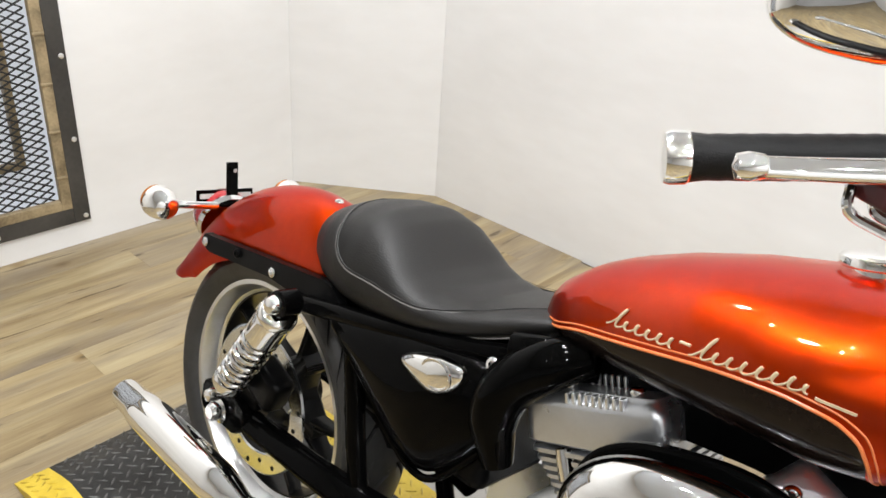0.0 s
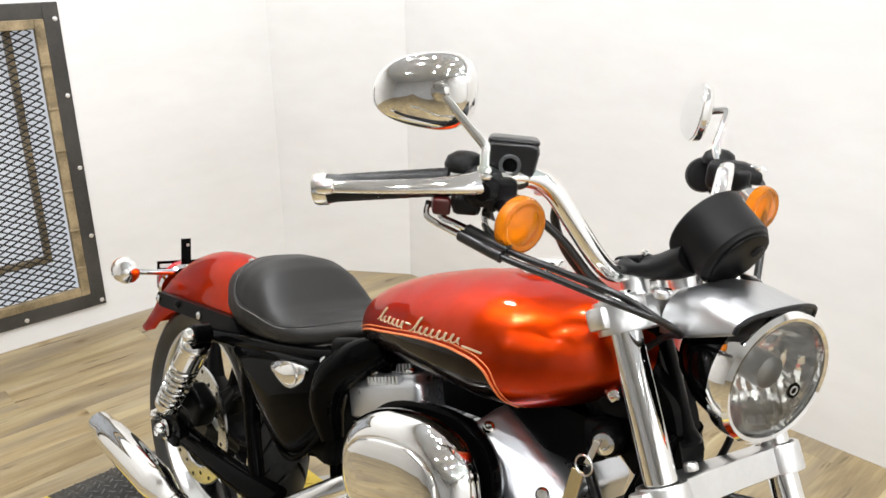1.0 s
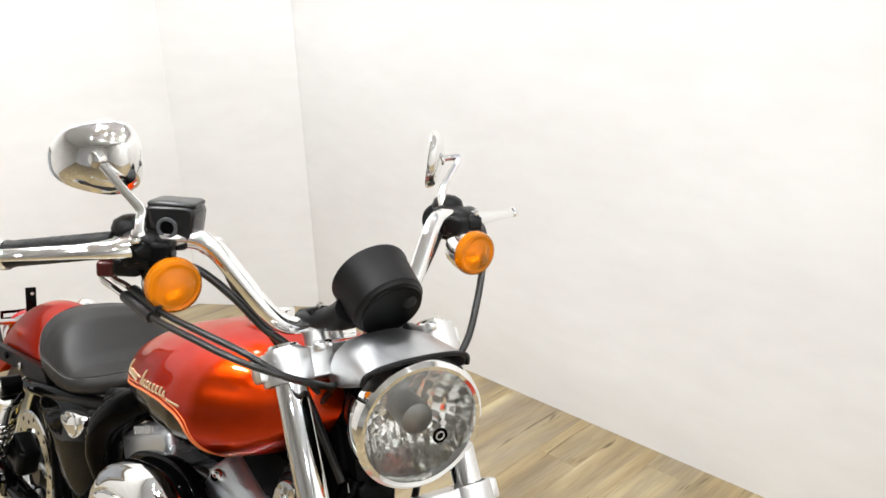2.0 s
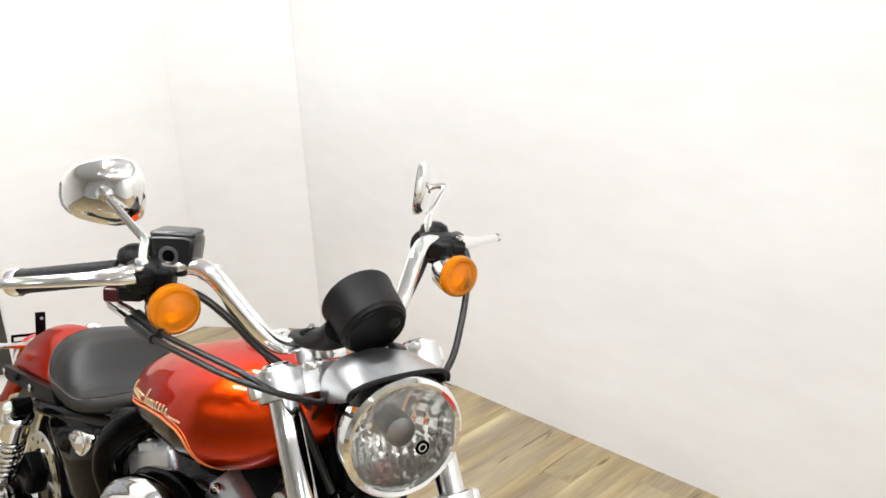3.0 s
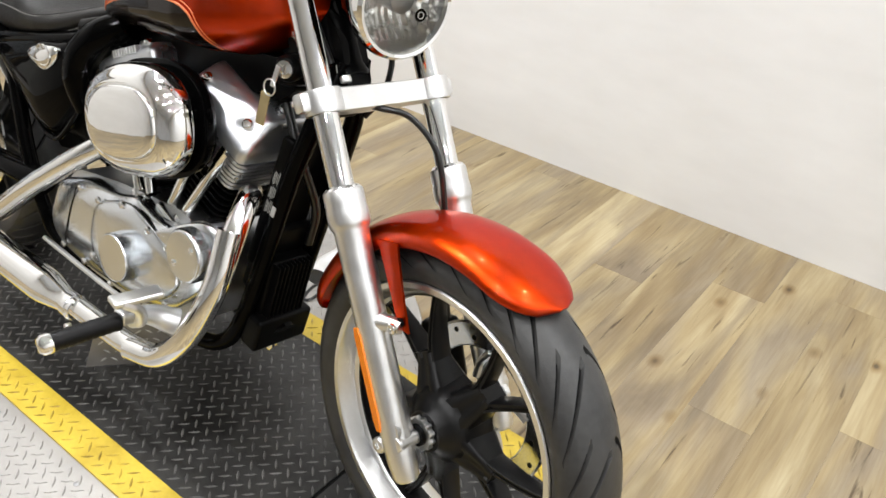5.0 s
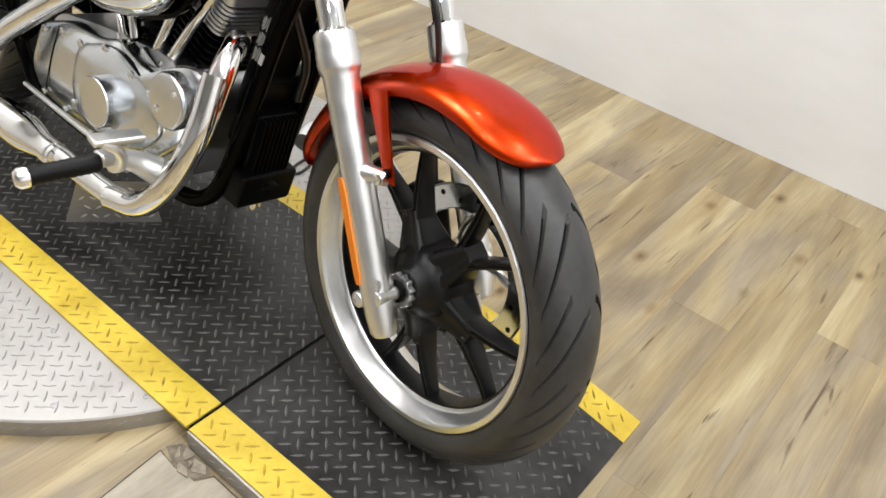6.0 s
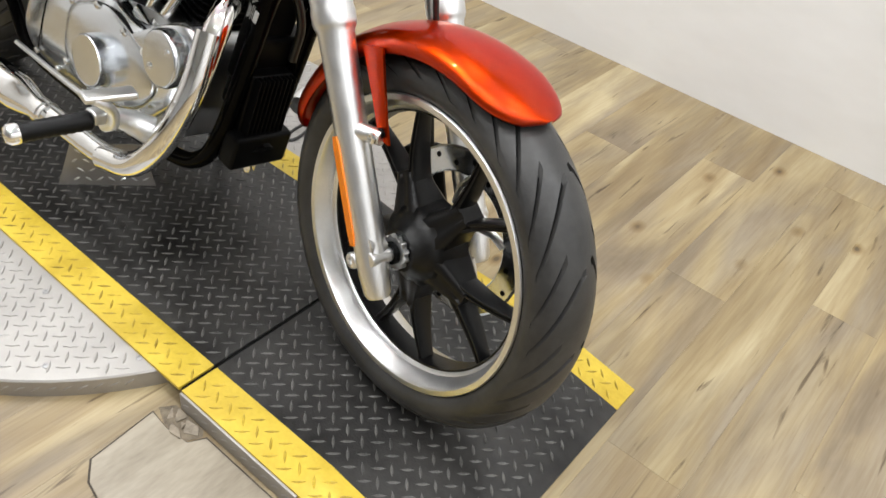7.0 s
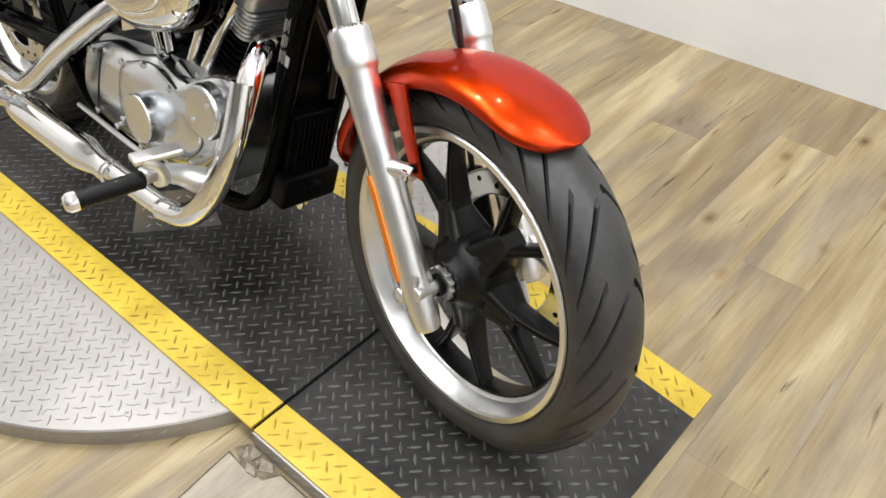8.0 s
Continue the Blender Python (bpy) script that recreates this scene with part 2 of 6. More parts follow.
# ---- mesh helpers ----
def link_mesh(name, bm, mat, angle=32):
    me = bpy.data.meshes.new(name)
    bmesh.ops.recalc_face_normals(bm, faces=bm.faces)
    custom = None
    areas = sorted(f.calc_area() for f in bm.faces)
    if 8 < len(areas) < 1500 and areas[-1] > 12 * areas[len(areas) // 2]:
        # flat faces keep their own normal and only the rounded edges turn
        custom = []
        limit = math.cos(radians(50))
        size = {f: f.calc_area() for f in bm.faces}
        for f in bm.faces:
            for lp in f.loops:
                acc = Vector()
                for g in lp.vert.link_faces:
                    if g.normal.dot(f.normal) > limit:
                        acc += g.normal * size[g]
                custom.append(acc.normalized() if acc.length > 1e-12 else f.normal.copy())
    bm.to_mesh(me)
    bm.free()
    me.polygons.foreach_set("use_smooth", [True] * len(me.polygons))
    if custom and len(custom) == len(me.loops):
        me.normals_split_custom_set(custom)
    else:
        me.set_sharp_from_angle(angle=radians(angle))
    me.materials.append(mat)
    return new(name, me)


def part(name, bm, mat, parent, label="", steer=False, angle=32):
    """One mesh object under a thing or a part."""
    ob = link_mesh(name, bm, mat, angle)
    ob.parent = parent
    if steer:
        ob.matrix_local = STEER
    if label:
        tagged(ob, label)
    return ob


def grid_bm(rings, closed=True, cap=True):
    """Skin a list of rings of points with quads."""
    bm = bmesh.new()
    vs = [[bm.verts.new(p) for p in ring] for ring in rings]
    n = len(rings[0])
    for a, b in zip(vs, vs[1:]):
        for i in range(n if closed else n - 1):
            j = (i + 1) % n
            bm.faces.new((a[i], a[j], b[j], b[i]))
    if cap and closed:
        bm.faces.new(vs[0])
        bm.faces.new(vs[-1])
    return bm


def smooth_path(points, step=6):
    """Catmull-Rom through the points."""
    p = [Vector(q) for q in points]
    p = [2 * p[0] - p[1], *p, 2 * p[-1] - p[-2]]
    out = []
    for i in range(1, len(p) - 2):
        for k in range(step):
            t = k / step
            a, b, c, d = p[i - 1], p[i], p[i + 1], p[i + 2]
            out.append(0.5 * (2 * b + (c - a) * t + (2 * a - 5 * b + 4 * c - d) * t * t + (3 * b - a - 3 * c + d) * t ** 3))
    out.append(p[-2])
    return out


def tube_bm(points, radius, n=14, step=6, cap=True, flat=1.0):
    """A round tube along a smooth path; radius a number or a list spread along the path."""
    path = smooth_path(points, step) if step > 1 else [Vector(q) for q in points]
    rings, side = [], None
    for i, q in enumerate(path):
        d = (path[min(i + 1, len(path) - 1)] - path[max(i - 1, 0)]).normalized()
        if side is None:
            side = d.orthogonal().normalized()
        side = (side - d * side.dot(d)).normalized()
        up = d.cross(side)
        r = radius if not isinstance(radius, (list, tuple)) else float(np.interp(i / (len(path) - 1), np.linspace(0, 1, len(radius)), radius))
        rings.append([q + r * (math.cos(a) * side + flat * math.sin(a) * up) for a in (2 * math.pi * k / n for k in range(n))])
    return grid_bm(rings, True, cap)


def lathe_bm(profile, at, axis, n=32, cap=True):
    """Turn (radius, height) pairs round an axis from a point."""
    axis = Vector(axis).normalized()
    s = axis.orthogonal().normalized()
    u = axis.cross(s)
    at = Vector(at)
    rings = [[at + axis * h + max(r, 1e-4) * (math.cos(a) * s + math.sin(a) * u) for a in (2 * math.pi * k / n for k in range(n))] for r, h in profile]
    return grid_bm(rings, True, cap)


def box_bm(at, size, bevel=0.004, turn=(0, 0, 0), segments=2):
    bm = bmesh.new()
    bmesh.ops.create_cube(bm, size=1.0)
    bmesh.ops.scale(bm, vec=size, verts=bm.verts)
    if bevel:
        bmesh.ops.bevel(bm, geom=bm.edges[:], offset=bevel, segments=segments, affect="EDGES", profile=0.5)
    bmesh.ops.transform(bm, matrix=pose(*at, *turn), verts=bm.verts)
    return bm


def slab_bm(outline, y0, y1, bevel=0.004, rounds=2, axis="y"):
    """A plate with an (x, z) outline between two y values, its edges rounded."""
    bm = bmesh.new()
    put = (lambda u, v, w: (u, w, v)) if axis == "y" else (lambda u, v, w: (u, v, w))
    lo = [bm.verts.new(put(u, v, y0)) for u, v in outline]
    hi = [bm.verts.new(put(u, v, y1)) for u, v in outline]
    bm.faces.new(lo)
    top = bm.faces.new(hi)
    for i in range(len(outline)):
        j = (i + 1) % len(outline)
        bm.faces.new((lo[i], lo[j], hi[j], hi[i]))
    if bevel:
        edges = [e for e in bm.edges if all(abs(v.co.z - y1) < 1e-6 if axis != "y" else abs(v.co.y - y1) < 1e-6 for v in e.verts)]
        bmesh.ops.bevel(bm, geom=edges, offset=bevel, segments=rounds, affect="EDGES", profile=0.5)
    return bm


def rounded(outline, r, n=4):
    """Cut the corners of a 2D outline with arcs of about r."""
    out = []
    m = len(outline)
    for i in range(m):
        p, a, b = Vector(outline[i]), Vector(outline[i - 1]), Vector(outline[(i + 1) % m])
        ra = min(r, (a - p).length * 0.45)
        rb = min(r, (b - p).length * 0.45)
        s, e = p + (a - p).normalized() * ra, p + (b - p).normalized() * rb
        for k in range(n + 1):
            t = k / n
            out.append(tuple((1 - t) ** 2 * s + 2 * t * (1 - t) * p + t * t * e))
    return out


def add_bm(*parts):
    """Join bmeshes into one."""
    out = bmesh.new()
    for b in parts:
        me = bpy.data.meshes.new("tmp")
        b.to_mesh(me)
        b.free()
        out.from_mesh(me)
        bpy.data.meshes.remove(me)
    return out


def bolt_bm(at, axis, r=0.007, h=0.006):
    return lathe_bm([(r * 0.9, 0), (r, h * 0.25), (r, h * 0.75), (r * 0.8, h), (r * 0.45, h), (r * 0.45, h * 0.5), (0, h * 0.5)], at, axis, 12)


def wall_piece(name, a, b, label, kind="structure", mat=None):
    bm = box_bm([(p + q) / 2 for p, q in zip(a, b)], [abs(q - p) for p, q in zip(a, b)], 0)
    return tagged(link_mesh(name, bm, mat or WALL), label, "wall", kind=kind)


# ---- room ----
X0, X1, Y0, Y1 = -1.49, 4.6, -6.4, 1.55
WIN_Y0, WIN_Y1, WIN_Z0, WIN_Z1 = -0.75, 0.29, 0.08, 1.16
floor = tagged(link_mesh("floor", box_bm(((X0 + X1) / 2, (Y0 + Y1) / 2, FLOOR_Z - 0.045), (X1 - X0, Y1 - Y0, 0.08), 0), SUBFLOOR), "rustic straw-brown pine-look plank floor of a showroom", "floor", kind="structure")
ceiling = tagged(link_mesh("ceiling", box_bm(((X0 + X1) / 2, (Y0 + Y1) / 2, CEIL_Z + 0.06), (X1 - X0, Y1 - Y0, 0.12), 0), CEIL), "plain unseen ceiling, pale bluish to brighten reflections", "ceiling", kind="structure")
wall_north = wall_piece("wall_north", (X0 - 0.12, Y1, FLOOR_Z - 0.08), (X1 + 0.12, Y1 + 0.12, CEIL_Z), "unseen white wall that brightens chrome reflections behind the motorcycle")
wall_south = wall_piece("wall_south", (X0 - 0.12, Y0 - 0.12, FLOOR_Z - 0.08), (X1 + 0.12, Y0, CEIL_Z), "unseen pale grey wall that fills the reflections", mat=FARWALL)
wall_east = wall_piece("wall_east", (X1, Y0, FLOOR_Z - 0.08), (X1 + 0.12, Y1, CEIL_Z), "unseen white wall that brightens chrome reflections", mat=EASTWALL)
bm_w = add_bm(
    box_bm((X0 - 0.06, (Y0 + WIN_Y0) / 2, (FLOOR_Z - 0.08 + CEIL_Z) / 2), (0.12, WIN_Y0 - Y0, CEIL_Z - FLOOR_Z + 0.08), 0),
    box_bm((X0 - 0.06, (Y1 + WIN_Y1) / 2, (FLOOR_Z - 0.08 + CEIL_Z) / 2), (0.12, Y1 - WIN_Y1, CEIL_Z - FLOOR_Z + 0.08), 0),
    box_bm((X0 - 0.06, (WIN_Y0 + WIN_Y1) / 2, (FLOOR_Z - 0.08 + WIN_Z0) / 2), (0.12, WIN_Y1 - WIN_Y0, WIN_Z0 - FLOOR_Z + 0.08), 0),
    box_bm((X0 - 0.06, (WIN_Y0 + WIN_Y1) / 2, (WIN_Z1 + CEIL_Z) / 2), (0.12, WIN_Y1 - WIN_Y0, CEIL_Z - WIN_Z1), 0),
)
wall_west = tagged(link_mesh("wall_west", bm_w, WALL), "unseen white wall that brightens chrome reflections with a barred opening", "wall", kind="structure")
# slanted panel that closes the far corner
CORNER = [(X0 + 0.001, 1.19), (-1.01, Y1 - 0.001), (X0 + 0.001, Y1 - 0.001)]
wall_corner = tagged(link_mesh("wall_corner", slab_bm(CORNER, FLOOR_Z - 0.004, CEIL_Z, 0, axis="z"), WALL), "white painted slanted panel in the corner", "wall", kind="structure")

# ---- barred opening in the west wall ----
window_frame = tagged(new("mesh_gate"), "black steel frame with expanded metal mesh and rust-stained bars", "mesh gate")
window_frame.location = (X0, 0, 0)
FY0, FY1, FZ0, FZ1 = -0.82, 0.335, 0.04, 1.2


def bar_frame(y0, y1, z0, z1, w, x, d, bevel=0.002):
    return [
        ("stile", box_bm((x, y1 - w / 2, (z0 + z1) / 2), (d, w, z1 - z0), bevel)),
        ("stile", box_bm((x, y0 + w / 2, (z0 + z1) / 2), (d, w, z1 - z0), bevel)),
        ("rail", box_bm((x, (y0 + y1) / 2, z1 - w / 2), (d, y1 - y0 - 2 * w, w), bevel)),
        ("rail", box_bm((x, (y0 + y1) / 2, z0 + w / 2), (d, y1 - y0 - 2 * w, w), bevel)),
    ]


for nm, b in bar_frame(FY0, FY1, FZ0, FZ1, 0.055, 0.006, 0.012):
    part(nm, b, STEELFRAME, window_frame)
for nm, b in bar_frame(FY0 + 0.055, FY1 - 0.055, FZ0 + 0.055, FZ1 - 0.055, 0.034, 0.002, 0.024, 0.003):
    part("inner_" + nm, b, RUSTY, window_frame, "rust-brown stained steel angle")
for z in np.arange(FZ0 + 0.02, FZ1, 0.2707):
    part("bolt", bolt_bm((0.012, FY1 - 0.017, z), (1, 0, 0), 0.0085, 0.005), SATIN, window_frame)
for y in np.arange(FY1 - 0.3, FY0, -0.27):
    part("bolt", bolt_bm((0.012, y, FZ0 + 0.02), (1, 0, 0), 0.0085, 0.005), SATIN, window_frame)
for z in np.arange(FZ0 + 0.17, FZ1 - 0.1, 0.155):
    part("weld_clip", box_bm((0.012, FY1 - 0.074, z), (0.012, 0.038, 0.012), 0.004), RUSTY, window_frame)


def expanded_mesh(y0, y1, z0, z1, py, pz, x, w, d):
    """Strands of expanded metal: zigzag ribbons that meet at the knuckles."""
    verts, faces = [], []
    rows = int((z1 - z0) / pz)
    cols = int((y1 - y0) / py)
    for r in range(rows):
        za = z0 + r * pz
        for c in range(2 * cols):
            for sgn in (1, -1):
                up = c % 2 == 0
                ya, yb = y0 + c * py / 2, y0 + (c + 1) * py / 2
                zl = za + (0 if up else pz / 2) * sgn
                zr = za + (pz / 2 if up else 0) * sgn
                k = len(verts)
                for yy, zz in ((ya, zl), (yb, zr)):
                    verts += [(x - d, yy, zz - w), (x - d, yy, zz + w), (x + d, yy, zz + w * 0.6), (x + d, yy, zz - w * 1.4)]
                faces += [(k, k + 4, k + 5, k + 1), (k + 1, k + 5, k + 6, k + 2), (k + 2, k + 6, k + 7, k + 3), (k + 3, k + 7, k + 4, k)]
    return verts, faces


me = bpy.data.meshes.new("expanded_mesh")
strands = expanded_mesh(FY0 + 0.06, FY1 - 0.06, FZ0 + 0.06, FZ1 - 0.06, 0.050, 0.0250, -0.014, 0.0024, 0.0014)
me.from_pydata(strands[0], [], strands[1])
me.materials.append(MESHSTEEL)
mesh_ob = tagged(new("expanded_mesh", me), "dark expanded metal diamond mesh", kind="stuff")
mesh_ob.parent = window_frame
lit_backdrop = tagged(new("room_backdrop"), "glowing pale backdrop for the lit room behind the metal mesh", "door")
lit_backdrop.location = (X0 - 0.12, 0, 0)
part("panel", box_bm((-0.03, (WIN_Y0 + WIN_Y1) / 2, (WIN_Z0 + WIN_Z1) / 2), (0.03, WIN_Y1 - WIN_Y0 + 0.2, WIN_Z1 - WIN_Z0 + 0.2), 0.002), BACKGLOW, lit_backdrop)
for nm, b in bar_frame(-0.7, 0.19, 0.23, 1.4, 0.024, 0.03, 0.03, 0.003):
    part("glazing_" + nm, b, RUSTY, lit_backdrop, "brown stained bar")

# ---- turntable and ramps ----
DISC_X, DISC_R, HALF, INNER = 0.60, 0.68, 0.318, 0.243
turntable = tagged(link_mesh("turntable", lathe_bm([(0.02, FLOOR_Z), (DISC_R, FLOOR_Z), (DISC_R, -0.009), (DISC_R - 0.003, -0.006), (0.02, -0.006)], (DISC_X, 0, 0), (0, 0, 1), 128), SILVERPLATE), "round bare diamond-plate turntable with a black and yellow runway", "turntable")


def ramp_bm(y0, y1, x0, x1, lift, bend=None, z_end=None, base=-0.006):
    """A strip of plate between two y values, bent down to the floor at its outer end."""
    xs = [x0, x1] if bend is None else [x0, bend, bend + (x1 - bend) * 0.3, x1]
    zs = [lift, lift] if bend is None else [lift, lift, lift - 0.010, z_end]
    rings = [[(x, y0, z), (x, y1, z), (x, y1, min(base, z - 0.001)), (x, y0, min(base, z - 0.001))] for x, z in zip(xs, zs)]
    return grid_bm(rings)


runway = tagged(new("runway"), "black diamond-plate runway with yellow painted edges", "ramp")
GAP = 0.0042
SEAM_F, SEAM_R = DISC_X + DISC_R - 0.012, DISC_X - DISC_R + 0.012
LOW = FLOOR_Z + 0.003
sections = [
    ("deck", SEAM_R + GAP, SEAM_F - GAP, None, None, -0.006),
    ("front_ramp", SEAM_F + GAP, 1.832, 1.56, LOW, FLOOR_Z),
    ("rear_ramp", SEAM_R - GAP, -0.485, -0.36, LOW, FLOOR_Z),
]
for nm, xa, xb, bend, z_end, base in sections:
    part(nm, ramp_bm(-INNER, INNER, xa, xb, 0.0, bend, z_end, base), BLACKPLATE, runway, angle=20)
    part("edge_stripe", ramp_bm(-HALF, -INNER - 0.0005, xa, xb, 0.0, bend, z_end, base), YELLOW, runway, "yellow painted diamond plate", angle=20)
    part("edge_stripe", ramp_bm(INNER + 0.0005, HALF - 0.004, xa, xb, 0.0, bend, z_end, base), YELLOW, runway, "yellow painted diamond plate", angle=20)
    if bend is not None:
        part("side_plate", box_bm(((xa + bend) / 2, -HALF - 0.0025, (FLOOR_Z - 0.003) / 2), (abs(bend - xa), 0.005, abs(FLOOR_Z) - 0.003), 0.001), SILVERPLATE, runway, "bare diamond-plate side strip")


def lozenges(inside, x0, x1, y0, y1, pitch=0.0240, length=0.0300, width=0.0054, height=0.0017, z_of=lambda x: 0.0):
    """Raised bars of tread plate on a grid turned by 45 degrees, lying one way and the other in chequer order."""
    verts, faces = [], []
    s = math.sqrt(0.5)
    n = int((x1 - x0 + y1 - y0) / pitch) + 2
    for i in range(n):
        for j in range(-n, n):
            u, v = i * pitch, j * pitch
            cx, cy = x0 + s * (u + v), y0 + s * (u - v)
            if not (x0 <= cx <= x1 and y0 <= cy <= y1 and inside(cx, cy)):
                continue
            d = (s, s) if (i + j) % 2 else (s, -s)
            nrm = (-d[1], d[0])
            k, z = len(verts), z_of(cx)
            for a, b, h in ((-0.5, 0, 0), (-0.2, 0.5, 0), (0.2, 0.5, 0), (0.5, 0, 0), (0.2, -0.5, 0), (-0.2, -0.5, 0), (-0.3, 0, 1), (0, 0.22, 1), (0.3, 0, 1), (0, -0.22, 1)):
                verts.append((cx + a * length * d[0] + b * width * nrm[0], cy + a * length * d[1] + b * width * nrm[1], z + h * height - (0 if h else 0.0004)))
            faces += [(k, k + 5, k + 9, k + 6), (k, k + 6, k + 7, k + 1), (k + 1, k + 7, k + 2), (k + 2, k + 7, k + 8, k + 3), (k + 3, k + 8, k + 9, k + 4), (k + 4, k + 9, k + 5), (k + 6, k + 9, k + 8, k + 7)]
    return verts, faces


def tread(name, mat, parent, label, *args, **kw):
    me_t = bpy.data.meshes.new(name)
    v, f = lozenges(*args, **kw)
    me_t.from_pydata(v, [], f)
    me_t.materials.append(mat)
    ob = tagged(new(name, me_t), label, kind="stuff")
    ob.parent = parent
    return ob


def ramp_z(x):
    if x > 1.56:
        return float(np.interp(x, [1.56, 1.6416, 1.832], [0, -0.010, LOW]))
    if x < -0.36:
        return float(np.interp(x, [-0.485, -0.3975, -0.36], [LOW, -0.010, 0]))
    return 0.0


seam_clear = lambda x: abs(x - SEAM_F) > 0.012 and abs(x - SEAM_R) > 0.012
tread("tread_relief", BLACKBAR, runway, "worn raised tread bars", lambda x, y: abs(y) < INNER - 0.008 and seam_clear(x), -0.475, 1.816, -INNER, INNER, z_of=ramp_z)
tread("stripe_relief", YELLOWBAR, runway, "scuffed yellow raised tread bars", lambda x, y: INNER + 0.008 < abs(y) < HALF - 0.009 and seam_clear(x), -0.475, 1.816, -HALF, HALF, z_of=ramp_z)
tread("disc_relief", SILVERPLATE, turntable, "bare raised tread bars", lambda x, y: abs(y) > HALF + 0.006 and math.hypot(x - DISC_X, y) < DISC_R - 0.012, DISC_X - DISC_R, DISC_X + DISC_R, -DISC_R, DISC_R, z_of=lambda x: -0.006)
for k in range(10):
    a = radians(-30 - 13.5 * k)
    part("screw", bolt_bm((DISC_X + 0.645 * math.cos(a), 0.645 * math.sin(a), -0.0062), (0, 0, 1), 0.006, 0.002), STEEL, turntable)
for x, y in ((0.906, -0.349), (0.62, -0.35), (0.3, -0.35)):
    part("screw", bolt_bm((x, y, -0.0062), (0, 0, 1), 0.006, 0.002), STEEL, turntable)
# A black strip in each seam stands for the shade between the plates.
for x in (SEAM_F, SEAM_R):
    part("seam_strip", box_bm((x, 0, (FLOOR_Z - 0.004) / 2), (2 * GAP - 0.0006, 2 * HALF - 0.012, abs(FLOOR_Z) - 0.004), 0), RECESS_SHADE, runway, "black strip painting the shade in the plate seam")


def upright_bars(name, mat, parent, label, places, z_mid, length=0.024, width=0.0050, height=0.0014):
    """Slanting raised bars on an upright strip: a list of a point, the way along the strip and the way out of it."""
    verts, faces = [], []
    for i, (q, along_strip, out) in enumerate(places):
        tilt = 0.62 if i % 2 else 0.5
        d = (along_strip * math.cos(tilt) + Vector((0, 0, math.sin(tilt)))).normalized()
        n = out.cross(d)
        k = len(verts)
        for a, b, h in ((-0.5, 0, 0), (-0.2, 0.5, 0), (0.2, 0.5, 0), (0.5, 0, 0), (0.2, -0.5, 0), (-0.2, -0.5, 0), (-0.3, 0, 1), (0, 0.22, 1), (0.3, 0, 1), (0, -0.22, 1)):
            verts.append(tuple(q + Vector((0, 0, z_mid)) + d * a * length + n * b * width + out * (h * height - (0 if h else 0.0004))))
        faces += [(k, k + 5, k + 9, k + 6), (k, k + 6, k + 7, k + 1), (k + 1, k + 7, k + 2), (k + 2, k + 7, k + 8, k + 3), (k + 3, k + 8, k + 9, k + 4), (k + 4, k + 9, k + 5), (k + 6, k + 9, k + 8, k + 7)]
    me_u = bpy.data.meshes.new(name)
    me_u.from_pydata(verts, [], faces)
    me_u.materials.append(mat)
    ob = tagged(new(name, me_u), label, kind="stuff")
    ob.parent = parent


rim_places = []
for k in range(170):
    a = 2 * math.pi * k / 170
    if abs(DISC_R * math.sin(a)) > HALF + 0.02:
        rim_places.append((Vector((DISC_X + DISC_R * math.cos(a), DISC_R * math.sin(a), 0)), Vector((-math.sin(a), math.cos(a), 0)), Vector((math.cos(a), math.sin(a), 0))))
upright_bars("rim_relief", SILVERPLATE, turntable, "bare raised tread bars", rim_places, -0.026)
upright_bars("side_relief", SILVERPLATE, runway, "bare raised tread bars", [(Vector((x, -HALF - 0.005, 0)), Vector((1, 0, 0)), Vector((0, -1, 0))) for x in np.arange(SEAM_F + 0.02, 1.55, 0.025)], -0.023)
latch = tagged(new("latch_strap"), "dark slotted strap lying on the turntable", "strap")
latch.location = (0.79, 0.40, -0.0035)
part("loop", tube_bm([(0.014 * math.cos(a) * (1 - 0.35 * math.sin(a)) , 0.055 * math.sin(a), 0.0) for a in np.linspace(0, 2 * math.pi, 33)], 0.0042, 8, 1), HOSE, latch)
latch.rotation_euler = (0, 0, radians(14))

# ---- motorcycle: built upright with the rear axle over x = 0 and its left to +y, then leant on its stand ----
bike = tagged(new("motorcycle"), "orange-red cruiser motorcycle with chrome engine parts, leaning on its stand", "motorcycle")
bike.matrix_world = pose(0, 0, 0.0015, 0, 0, -2.14) @ pose(0, 0, 0, -11.82, 0, 0)
AXIS_AT = Matrix.Translation((1.651, 0, 0))
STEER = AXIS_AT @ Matrix.Rotation(radians(-8.07), 4, Vector((-math.sin(radians(31.1)), 0, math.cos(radians(31.1))))) @ AXIS_AT.inverted()
LEG_SLOPE = 0.563


def leg(z):
    """x of the fork legs' axis at a height."""
    return 1.487 - LEG_SLOPE * (z - 0.311)


def leg_y(sy):
    """y of a fork leg's axis on the right (-1) or the left (1)."""
    return -0.103 if sy < 0 else 0.120


LEG_DIR = Vector((-LEG_SLOPE, 0, 1)).normalized()


